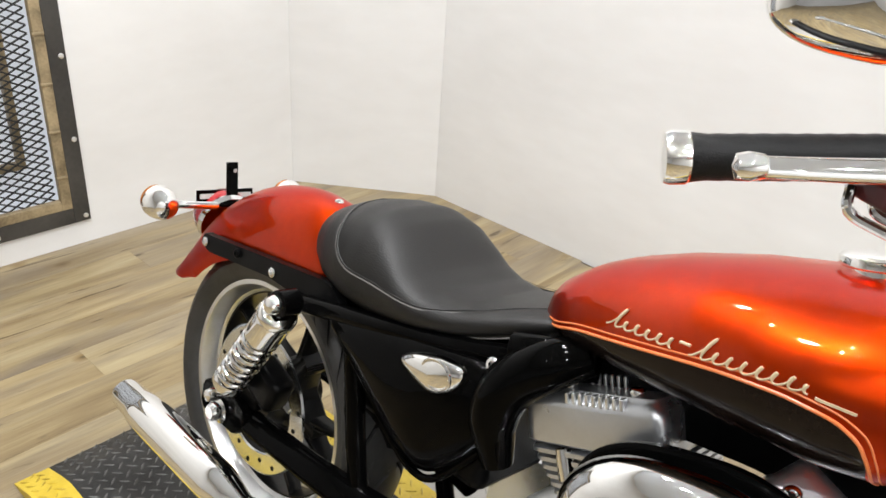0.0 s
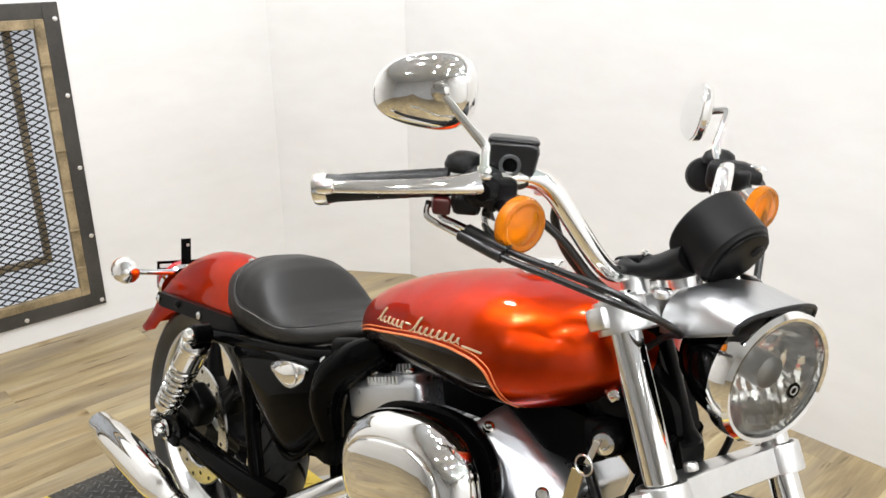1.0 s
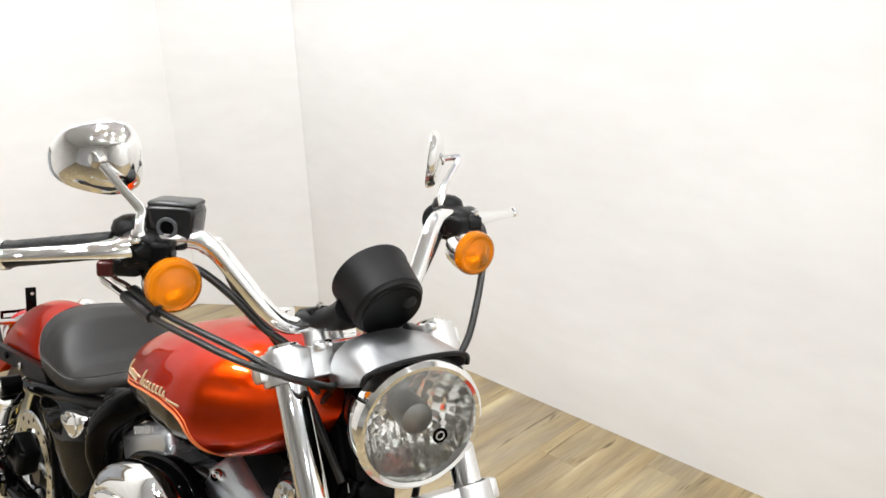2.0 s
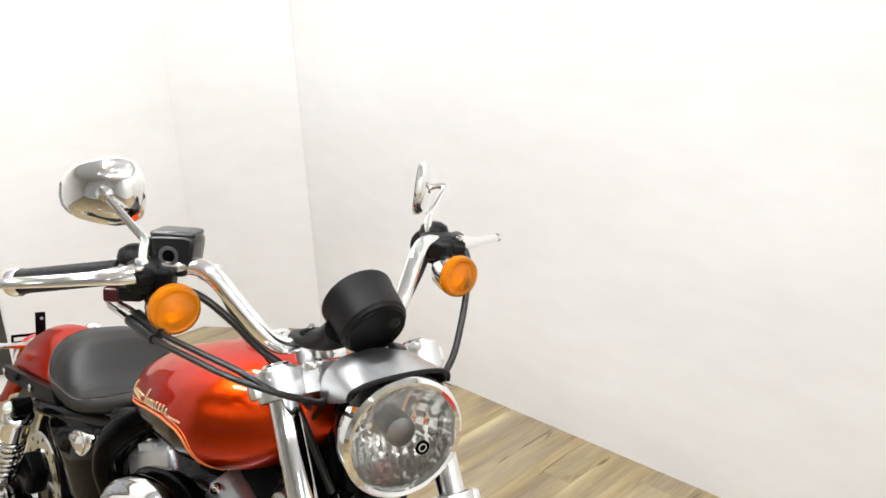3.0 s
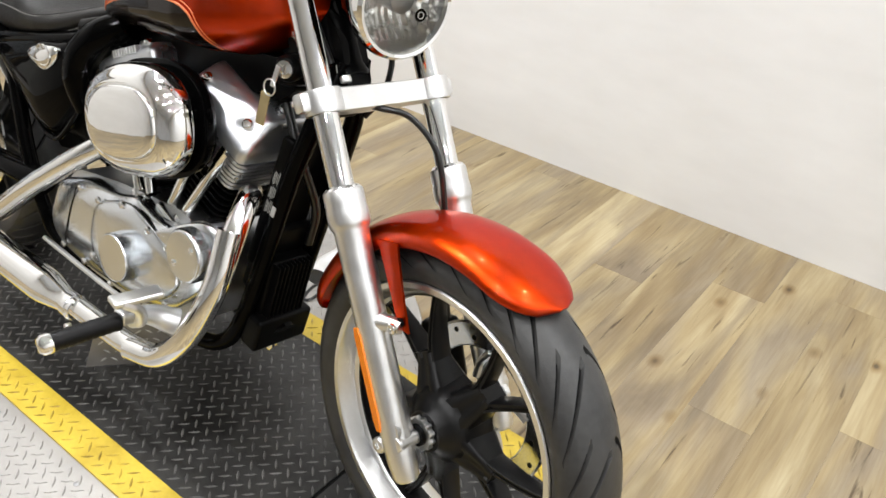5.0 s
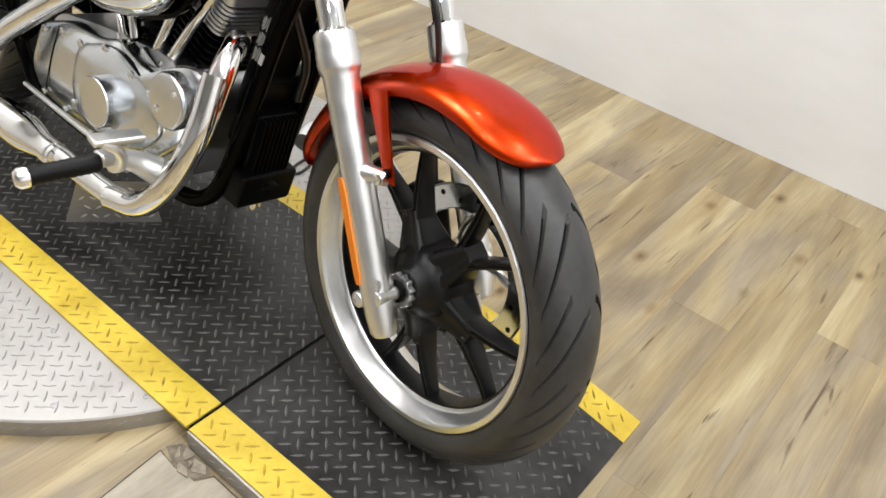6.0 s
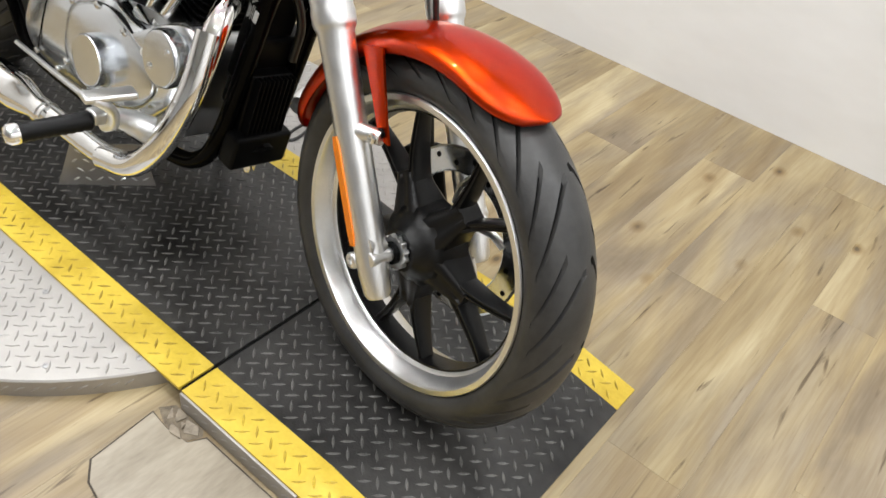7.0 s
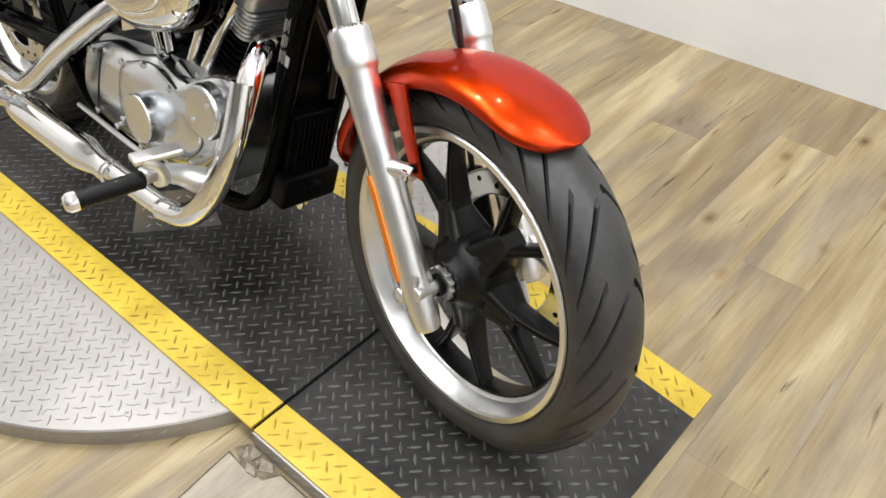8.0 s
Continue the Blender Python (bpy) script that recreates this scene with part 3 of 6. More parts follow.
# wheels
def tyre_bm(c, radius, width, bead, grooves=30, sweep=27, cols=5):
    """A tyre whose mesh columns follow the swept tread grooves, so that each groove is cut into the surface."""
    prof = []
    half = width / 2
    crown = 0.042
    for k in range(-14, 15):
        s = k / 14
        a = s * radians(78)
        y = half * math.sin(a) / math.sin(radians(78))
        r = radius - crown * (1 - math.cos(a)) / (1 - math.cos(radians(78)))
        prof.append((abs(s), math.copysign(1, s), y, r, math.cos(a)))
    side = [(half * 0.985, radius - crown - 0.008), (half * 0.94, radius - crown - 0.017), (half * 0.84, bead + 0.006), (half * 0.74, bead)]
    rings = []
    n = grooves * cols
    for i in range(n):
        g, j = divmod(i, cols)
        frac = (0, 0.03, 0.185, 0.22, 0.62)[j]
        a0 = 2 * math.pi * (g + frac) / grooves
        ring = []

        def at(ang, y, r):
            return (c[0] + r * math.cos(ang), c[1] + y, c[2] + r * math.sin(ang))

        sw = radians(sweep)
        for y, r in reversed(side):
            ring.append(at(a0 - sw, -y, r))
        for s, sgn, y, r, _ in prof:
            long_one = g % 2 == 0
            lo, hi = (0.07, 0.90) if long_one else (0.40, 0.97)
            off = 0.0 if sgn < 0 else 0.5 * min(1.0, s / 0.21)
            lo = lo if sgn < 0 else max(lo, 0.21)
            depth = 0.0055 if j in (1, 2) and lo < s < hi else 0.0
            ring.append(at(a0 - sw * s ** 1.25 + off * 2 * math.pi / grooves, y, r - depth))
        for y, r in side:
            ring.append(at(a0 - sw + 0.5 * 2 * math.pi / grooves, y, r))
        rings.append(ring)
    rings.append(rings[0])
    bm = grid_bm(rings, closed=False)
    bm.faces.ensure_lookup_table()
    per = len(rings[0]) - 1
    # Groove floors get the near-black material, so their shade is painted in.
    for i in range(n):
        g, j = divmod(i, cols)
        lo, hi = (0.07, 0.90) if g % 2 == 0 else (0.40, 0.97)
        for k in range(28):
            s_mid = abs((k + 0.5) / 14 - 1)
            if j == 1 and (lo if k < 14 else max(lo, 0.21)) < s_mid < hi:
                bm.faces[i * per + 4 + k].material_index = 1
    bmesh.ops.remove_doubles(bm, verts=bm.verts, dist=1e-5)
    return bm


def rim_profile(r, w, wall=0.010):
    h = w / 2
    return [(r, -h), (r - 0.002, -h - 0.003), (r - 0.0105, -h - 0.003), (r - 0.0125, -h - 0.001), (r - 0.0145, -h + 0.004), (r - 0.019, -h + 0.012), (r - 0.024, -h + 0.026), (r - 0.0285, -h + 0.029), (r - 0.031, -h + 0.034)]


def spoke_bm(c, a, r0, r1, w0, w1, d0, d1, bow=0.0):
    """A tapering cast spoke from the hub outwards at an angle, with a shallow channel along its outer face."""
    rings = []
    for t in (0, 0.1, 0.2, 0.32, 0.45, 0.6, 0.75, 0.88, 0.95, 1.0):
        r = r0 + (r1 - r0) * t
        ang = a + bow * t
        w, d = w0 + (w1 - w0) * t ** 0.7, d0 + (d1 - d0) * (0.5 - 0.5 * math.cos(math.pi * t))
        if t == 1.0:
            w *= 1.35
        d2 = d * 0.72
        rad = Vector((math.cos(ang), 0, math.sin(ang)))
        tan = Vector((-math.sin(ang), 0, math.cos(ang)))
        y = Vector((0, 1, 0))
        o = Vector(c) + rad * r
        rings.append([o + tan * u * w + y * v for u, v in ((-0.5, -d2), (-0.36, -d), (-0.16, -d), (-0.1, -d + 0.003), (0.1, -d + 0.003), (0.16, -d), (0.36, -d), (0.5, -d2), (0.5, d2), (0.36, d), (-0.36, d), (-0.5, d2))])
    return grid_bm(rings)


def wheel(name, c, radius, width, rim_r, rim_w, steer, disc_side, turn):
    w = part(name, lathe_bm([(rim_r - 0.024, -rim_w / 2 + 0.030), (rim_r - 0.033, -rim_w / 2 + 0.032), (rim_r - 0.036, 0), (rim_r - 0.033, rim_w / 2 - 0.032), (rim_r - 0.024, rim_w / 2 - 0.030), (rim_r - 0.016, 0.0), (rim_r - 0.024, -rim_w / 2 + 0.030)], c, (0, 1, 0), 96, cap=False), WHEELBLACK, bike, "cast wheel with black spokes and a bright machined rim", steer)
    part("tyre", tyre_bm(c, radius, width, rim_r - 0.004), RUBBER, w, "black rubber tyre with swept tread grooves", angle=28).data.materials.append(RECESS_SHADE)
    prof = rim_profile(rim_r, rim_w)
    part("rim", lathe_bm(prof, c, (0, 1, 0), 128, cap=False), SATIN, w, "bright machined rim lip")
    part("rim", lathe_bm([(r, -h) for r, h in prof], c, (0, 1, 0), 128, cap=False), SATIN, w, "bright machined rim lip")
    part("hub", lathe_bm([(0.02, -0.062), (0.034, -0.062), (0.038, -0.056), (0.046, -0.046), (0.066, -0.030), (0.070, 0.022), (0.043, 0.04), (0.041, 0.056), (0.02, 0.056)], c, (0, 1, 0), 48), WHEELBLACK, w)
    for k in range(5):
        a = radians(turn) + 2 * math.pi * k / 5
        part("spoke", spoke_bm(c, a, 0.040, 0.118, 0.080, 0.036, 0.038, 0.021), WHEELBLACK, w, angle=75)
        for sgn in (-1, 1):
            part("spoke", spoke_bm(c, a + sgn * 0.13, 0.098, rim_r - 0.024, 0.0175, 0.0125, 0.020, 0.013, sgn * 0.17), WHEELBLACK, w, angle=60)
    for sd in disc_side:
        y = c[1] + sd * 0.066
        disc = part("brake_disc", lathe_bm([(0.105, -0.0025), (0.142, -0.0025), (0.146, 0), (0.142, 0.0025), (0.105, 0.0025), (0.102, 0), (0.105, -0.0025)], (c[0], y, c[2]), (0, 1, 0), 72, cap=False), POLISHED, w, "bright drilled brake disc")
        for k in range(5):
            a = 2 * math.pi * k / 5 + 0.3
            q = Vector((c[0] + 0.104 * math.cos(a), y, c[2] + 0.104 * math.sin(a)))
            part("disc_carrier", tube_bm([(c[0] + 0.05 * math.cos(a + 0.4), y, c[2] + 0.05 * math.sin(a + 0.4)), (c[0] + 0.08 * math.cos(a + 0.2), y, c[2] + 0.08 * math.sin(a + 0.2)), q], 0.007, 8, 3), SATIN, disc)
        for k in range(20):
            a = 2 * math.pi * k / 20
            part("vent_hole", lathe_bm([(0.0048, 0), (0.0048, 0.0064), (0.0, 0.0064)], (c[0] + (0.118 + 0.013 * (k % 2)) * math.cos(a), y - 0.0032, c[2] + (0.118 + 0.013 * (k % 2)) * math.sin(a)), (0, 1, 0), 10), SATINBLACK, disc)
    return w


FRONT_C, REAR_C = (1.506, 0, 0.309), (0.005, 0, 0.302)
front_wheel = wheel("front_wheel", FRONT_C, 0.311, 0.122, 0.243, 0.103, True, (1,), 126)
rear_wheel = wheel("rear_wheel", REAR_C, 0.304, 0.150, 0.231, 0.112, False, (-1,), 60)

# front axle and caliper
axle = part("front_axle", lathe_bm([(0.0, -0.122), (0.010, -0.122), (0.012, -0.120), (0.012, -0.112), (0.012, -0.104), (0.012, -0.104), (0.012, 0.115), (0.018, 0.115), (0.018, 0.125), (0.0, 0.125)], FRONT_C, (0, 1, 0), 24), SATIN, bike, "satin axle with nut", True)
cog = []
for k in range(24):
    r = 0.0245 if k % 2 else 0.0285
    for d in (-0.05, 0.05):
        a = 2 * math.pi * (k + d * 4) / 24
        cog.append((FRONT_C[0] + r * math.cos(a), FRONT_C[2] + r * math.sin(a)))
part("hub_ring", slab_bm(cog, -0.064, -0.074, 0.001), SATIN, axle, "notched grey hub ring")
part("spacer", lathe_bm([(0.016, -0.082), (0.018, -0.08), (0.018, -0.066), (0.016, -0.066)], FRONT_C, (0, 1, 0), 24), SATINBLACK, axle)
caliper = part("brake_caliper", add_bm(box_bm((1.392, 0.085, 0.345), (0.055, 0.055, 0.12), 0.012, (0, -25, 0)), box_bm((1.375, 0.11, 0.35), (0.04, 0.02, 0.09), 0.008, (0, -25, 0))), SATINBLACK, bike, "black brake caliper", True)
part("bolt", bolt_bm((1.372, 0.12, 0.38), (0, 1, 0), 0.008), CHROME, caliper)

# fork legs, each with tube, slider, collar
for sy in (-1, 1):
    y = leg_y(sy)
    at = lambda z, y=y: Vector((leg(z), y, z))
    slider = part("fork_slider", lathe_bm([(0.0, -0.035), (0.017, -0.035), (0.0215, -0.028), (0.0245, 0.0), (0.0255, 0.03), (0.0255, 0.22), (0.0265, 0.33), (0.0275, 0.365), (0.0310, 0.372), (0.0325, 0.378), (0.0325, 0.395), (0.0310, 0.402), (0.0315, 0.408), (0.0310, 0.425), (0.0270, 0.43), (0.020, 0.43)], at(0.275), LEG_DIR, 36), SATIN, bike, "satin aluminium fork slider", True)
    part("fork_tube", lathe_bm([(0.0198, 0.0), (0.0198, 0.385), (0.018, 0.387), (0.0, 0.387)], at(0.64), LEG_DIR, 36), CHROME, slider, "chrome fork tube")
    part("dust_seal", lathe_bm([(0.0300, 0), (0.0305, 0.001), (0.0260, 0.007), (0.0200, 0.009)], at(0.275) + LEG_DIR * 0.4245, LEG_DIR, 32, cap=False), CHROME, slider)
    part("foot", slab_bm(rounded([(leg(0.31) - 0.026, 0.345), (leg(0.31) + 0.014, 0.338), (1.508, 0.318), (1.510, 0.272), (1.494, 0.262), (leg(0.275) - 0.030, 0.285)], 0.01), y - 0.016, y + 0.016, 0.004), SATIN, slider, "satin axle clamp")
    part("pinch_bolt", bolt_bm((1.472, y + sy * 0.012, 0.286), (0, sy, 0), 0.0135, 0.012), SATIN, slider, "round capped bolt")
    part("clamp_bolt", bolt_bm((1.497, y + sy * 0.016, 0.274), (0, sy, 0), 0.008, 0.004), CHROME, slider)
    lug = at(0.475)
    part("fender_lug", tube_bm([lug + Vector((0.012, 0, 0.0)), lug + Vector((0.035, -sy * 0.008, 0.004)), lug + Vector((0.055, -sy * 0.014, 0.006))], [0.017, 0.0125, 0.0115], 16, 4), SATIN, slider)
    part("lug_bolt", bolt_bm(lug + Vector((0.050, sy * -0.001, 0.006)), (0, sy, 0), 0.009, 0.006), CHROME, slider)
    if sy < 0:
        rings = []
        for k in range(12):
            t = k / 11
            p = at(0.46 - 0.145 * t) + Vector((-0.012, -0.0215, 0))
            w = 0.0105 * (1 if 0 < k < 11 else 0.6)
            n_out = Vector((-0.25, -0.97, 0)).normalized()
            tan = LEG_DIR.cross(n_out).normalized()
            rings.append([p - tan * w, p - tan * w + n_out * 0.004, p + tan * w + n_out * 0.004, p + tan * w])
        part("side_reflector", grid_bm(rings), REFLECT, slider, "orange plastic reflector strip")


def clamp_bm(z, thick, half, depth, r):
    """A fork yoke: two rings round the legs and a bar between them, square to the legs."""
    c = Vector((leg(z), 0, z))
    fwd = Vector((LEG_DIR.z, 0, -LEG_DIR.x))
    bms = []
    for sy in (-1, 1):
        q = c + Vector((0, leg_y(sy), 0))
        bms.append(lathe_bm([(r - 0.006, -thick / 2), (r - 0.001, -thick / 2), (r, -thick / 2 + 0.004), (r, thick / 2 - 0.004), (r - 0.001, thick / 2), (r - 0.006, thick / 2)], q, LEG_DIR, 32, cap=False))
    rings = []
    for k in range(9):
        y = -half + (2 * half + 0.017) * k / 8
        e = min(1.0, abs(y) / half)
        d0, d1 = depth[0] * (1 - 0.35 * e), depth[1] * (0.8 + 0.2 * e)
        o = c + Vector((0, y, 0))
        t2 = thick / 2 * 0.92
        rings.append([o + fwd * a + LEG_DIR * b for a, b in ((-d0, -t2), (-d0, t2), (-d0 + 0.004, t2 + 0.002), (d1 - 0.004, t2 + 0.002), (d1, t2), (d1, -t2), (d1 - 0.004, -t2 - 0.002), (-d0 + 0.004, -t2 - 0.002))])
    bms.append(grid_bm(rings))
    return add_bm(*bms)


lower_yoke = part("lower_yoke", clamp_bm(0.763, 0.036, 0.086, (0.045, 0.016), 0.031), SATIN, bike, "satin silver lower fork clamp", True)
for sy in (-1, 1):
    q = Vector((leg(0.763), leg_y(sy), 0.763))
    part("pinch_lug", box_bm(q + Vector((-0.004, sy * 0.034, 0)), (0.026, 0.020, 0.030), 0.006, (0, -29, 0)), SATIN, lower_yoke)
    part("pinch_bolt", bolt_bm(q + Vector((-0.018, sy * 0.034, -0.006)), (-1, 0, 0), 0.007), CHROME, lower_yoke)
part("stop_bolt", bolt_bm((leg(0.763) + 0.0, -0.062, 0.79), LEG_DIR, 0.009, 0.010), SATIN, lower_yoke)
upper_yoke = part("upper_yoke", clamp_bm(0.952, 0.040, 0.086, (0.05, 0.018), 0.0325), SATIN, bike, "satin silver upper fork clamp", True)
for sy in (-1, 1):
    q = Vector((leg(0.952), leg_y(sy), 0.952))
    part("fork_cap", lathe_bm([(0.023, 0.014), (0.024, 0.018), (0.023, 0.024), (0.014, 0.026), (0.0, 0.026)], q, LEG_DIR, 24), SATIN, upper_yoke)
    part("pinch_lug", box_bm(q + Vector((-0.005, sy * 0.032, -0.002)), (0.030, 0.018, 0.028), 0.006, (0, -29, 0)), SATIN, upper_yoke)
    part("yoke_nut", bolt_bm(q + Vector((0.030, -sy * 0.028, 0.030)), (0, 0, 1), 0.009, 0.010), SATIN, upper_yoke)
part("stem_nut", lathe_bm([(0.02, 0), (0.022, 0.003), (0.022, 0.014), (0.015, 0.018), (0.0, 0.018)], (leg(0.952) - 0.046, 0, 0.956), LEG_DIR, 6), CHROME, upper_yoke)
part("steering_neck", lathe_bm([(0.034, 0), (0.036, 0.006), (0.030, 0.02), (0.030, 0.14), (0.036, 0.155), (0.034, 0.162)], (leg(0.79) - 0.055, 0, 0.772), LEG_DIR, 28), SATINBLACK, bike, "black steering head with a label")

# headlamp
LC, LD = Vector((1.272, 0, 0.914)), Vector((1, -0.14, -0.045)).normalized()
headlamp = part("headlamp", lathe_bm([(0.0, -0.115), (0.03, -0.112), (0.055, -0.095), (0.072, -0.06), (0.079, -0.02), (0.0795, -0.004), (0.0735, -0.004)], LC, LD, 48, cap=False), GLOSSBLACK, bike, "round headlamp with chrome ring and clear lens", True)
part("trim_ring", lathe_bm([(0.0795, -0.022), (0.0835, -0.018), (0.0845, -0.006), (0.0825, 0.004), (0.0775, 0.009), (0.0730, 0.0075), (0.0715, 0.003), (0.0715, -0.01)], LC, LD, 64, cap=False), CHROME, headlamp, "chrome trim ring")
part("lens", lathe_bm([(0.0715, 0.002), (0.062, 0.0065), (0.045, 0.0105), (0.025, 0.0130), (0.008, 0.0138), (0.0, 0.0138)], LC, LD, 48, cap=False), CLEAR, headlamp, "clear domed lens")
bowl = []
for k in range(22):
    r = 0.0712 - 0.0712 * k / 21 + 0.0001
    bowl.append((r, -0.052 + 0.050 * (r / 0.0712) ** 2))


def facet_bowl():
    """A reflector bowl broken into upright flutes."""
    s = Vector((0, 0, 1)).cross(LD).normalized()
    u = LD.cross(s).normalized()
    rings = []
    for r, h in bowl:
        ring = []
        for k in range(120):
            a = 2 * math.pi * k / 120
            px, pz = r * math.cos(a), r * math.sin(a)
            flute = 0.0019 * math.sin(px / 0.0135 * math.pi * 2) * min(1, r / 0.035) + 0.0009 * math.sin(pz / 0.021 * math.pi * 2) * min(1, r / 0.04)
            ring.append(LC + LD * (h + flute) + s * px + u * pz)
        rings.append(ring)
    return grid_bm(rings, True, False)


part("reflector", facet_bowl(), BOWL, headlamp, "fluted mirror reflector", angle=22)
part("bulb_shield", lathe_bm([(0.020, -0.05), (0.0215, -0.014), (0.0200, -0.006), (0.012, -0.003), (0.0, -0.003)], LC + Vector((0, 0, 0.004)), LD, 28), STEEL, headlamp, "satin bulb shield")
badge_at = LC + LD * 0.011 + Vector((0.003, 0.022, -0.012))
part("lens_badge", lathe_bm([(0.0095, 0.0), (0.0100, 0.001), (0.0095, 0.0022), (0.0075, 0.0022), (0.0072, 0.0016), (0.0, 0.0016)], badge_at, LD, 24), GLOSSBLACK, headlamp, "small round black badge with a pale ring")
part("badge_ring", lathe_bm([(0.0056, 0.0016), (0.0056, 0.0026), (0.0045, 0.0026), (0.0045, 0.0016)], badge_at, LD, 24, cap=False), LABEL, headlamp)

# headlamp visor, an arched silver shell
def visor_bm():
    rings = []
    for t in np.linspace(0, 1, 12):
        x = 1.146 + 0.114 * t
        half = 0.054 + 0.020 * math.sin(math.pi * min(1, t * 1.1) * 0.5)
        top = float(np.interp(t, [0, 0.25, 0.55, 1], [0.988, 1.006, 1.012, 1.000]))
        edge = float(np.interp(t, [0, 0.4, 1], [0.934, 0.946, 0.975]))
        outer, inner = [], []
        for k in range(17):
            a = math.pi * k / 16
            yy = -half * math.cos(a)
            zz = edge + (top - edge) * math.sin(a) ** 0.62
            if t < 0.35:
                zz -= 0.014 * (1 - t / 0.35) * max(0, 1 - abs(yy) / 0.03)
            outer.append((x + 0.012 * math.sin(a) * t, yy, zz))
            inner.append((x + 0.012 * math.sin(a) * t, yy * 0.965, zz - 0.0035))
        rings.append(outer + inner[::-1])
    return grid_bm(rings)


visor = part("headlamp_visor", visor_bm(), VISOR, bike, "brushed silver visor over the headlamp", True, angle=40)
rim_pts = []
for k in range(25):
    a = math.pi * k / 24
    rim_pts.append((1.2605 + 0.012 * math.sin(a), -0.0745 * math.cos(a), 0.9735 + 0.025 * math.sin(a) ** 0.62))
part("edge_seal", tube_bm(rim_pts, 0.0032, 8, 1), PLASTIC, visor, "black rubber edge")
part("cable_grommet", lathe_bm([(0.013, 0), (0.014, 0.003), (0.011, 0.006), (0.0, 0.006)], (1.20, 0.032, 1.004), (0.1, 0.25, 1), 24), HOSE, visor)
for sy in (-1, 1):
    part("visor_bolt", bolt_bm((1.155, sy * 0.062, 0.985), (0, 0, 1), 0.006, 0.006), CHROME, visor)

# speedometer on its bracket
SC, SD = Vector((1.172, 0.0, 1.050)), Vector((-0.875, 0, 0.485)).normalized()
speedo = part("speedometer", lathe_bm([(0.0000, -0.0318), (0.0389, -0.0318), (0.0437, -0.0292), (0.0446, -0.0265), (0.0473, -0.0238), (0.0490, 0.0000), (0.0503, 0.0230), (0.0517, 0.0265), (0.0517, 0.0318), (0.0486, 0.0345), (0.0442, 0.0327), (0.0442, 0.0300), (0.0000, 0.0300)], SC, SD, 56), PLASTIC, bike, "round black speedometer housing", True)
part("rear_cap", lathe_bm([(0.0410, -0.0314), (0.0407, -0.0335), (0.0380, -0.0345), (0.0000, -0.0345)], SC, SD, 48), SATINBLACK, speedo)
part("glass", lathe_bm([(0.0442, 0.0305), (0.0433, 0.0314), (0.0000, 0.0322)], SC, SD, 48), GLOSSBLACK, speedo)
part("cable_gland", lathe_bm([(0.010, 0), (0.0088, 0.0034), (0.0053, 0.0050), (0.0000, 0.0050)], SC - SD * 0.0335 + Vector((0.006, 0.020, 0.012)), -SD, 16), PLASTIC, speedo)
rings = []
for t in np.linspace(0, 1, 10):
    q = Vector((1.082, -0.058, 1.000)).lerp(Vector((1.155, -0.012, 1.030)), t) + Vector((0, 0, -0.010 * math.sin(math.pi * t)))
    w = 0.015 + 0.027 * t ** 1.6
    h = 0.010 + 0.014 * t
    rings.append([q + Vector((0, w * math.cos(a), 0)) + Vector((-0.3, 0, 1)).normalized() * h * math.sin(a) for a in (2 * math.pi * k / 16 for k in range(16))])
part("bracket", grid_bm(rings), PLASTIC, speedo, "black speedometer bracket")

# handlebar
BAR = [(1.085, 0, 0.992), (1.082, -0.045, 0.990), (1.085, -0.082, 0.992), (1.078, -0.108, 1.012), (1.058, -0.140, 1.058), (1.044, -0.163, 1.090), (1.028, -0.188, 1.103), (0.995, -0.240, 1.096), (0.930, -0.3075, 1.0785), (0.868, -0.370, 1.0625)]
BAR_FULL = [(x, -y, z) for x, y, z in BAR[:0:-1]] + BAR
handlebar = part("handlebar", tube_bm(BAR_FULL, 0.0127, 18, 5), CHROME, bike, "chrome swept-back handlebar", True)
for sy in (-1, 1):
    part("riser", lathe_bm([(0.017, -0.03), (0.018, -0.026), (0.018, 0.006), (0.021, 0.010), (0.021, 0.02), (0.017, 0.022), (0.0, 0.022)], (1.084, sy * 0.045, 0.985), LEG_DIR, 24), SATIN, handlebar)
    part("riser_clamp", box_bm((1.084, sy * 0.045, 1.004), (0.044, 0.032, 0.014), 0.005, (0, -18, 0)), SATINBLACK, handlebar)
    part("riser_bolt", bolt_bm((1.098, sy * 0.045, 1.014), (0.3, 0, 1), 0.006, 0.007), CHROME, handlebar)


def along(t, sy=-1):
    """A point on the hand grip's line, 0 at the inner and 1 at the outer end."""
    a, b = Vector((0.975, sy * 0.262, 1.090)), Vector((0.866, sy * 0.372, 1.062))
    return a.lerp(b, t)


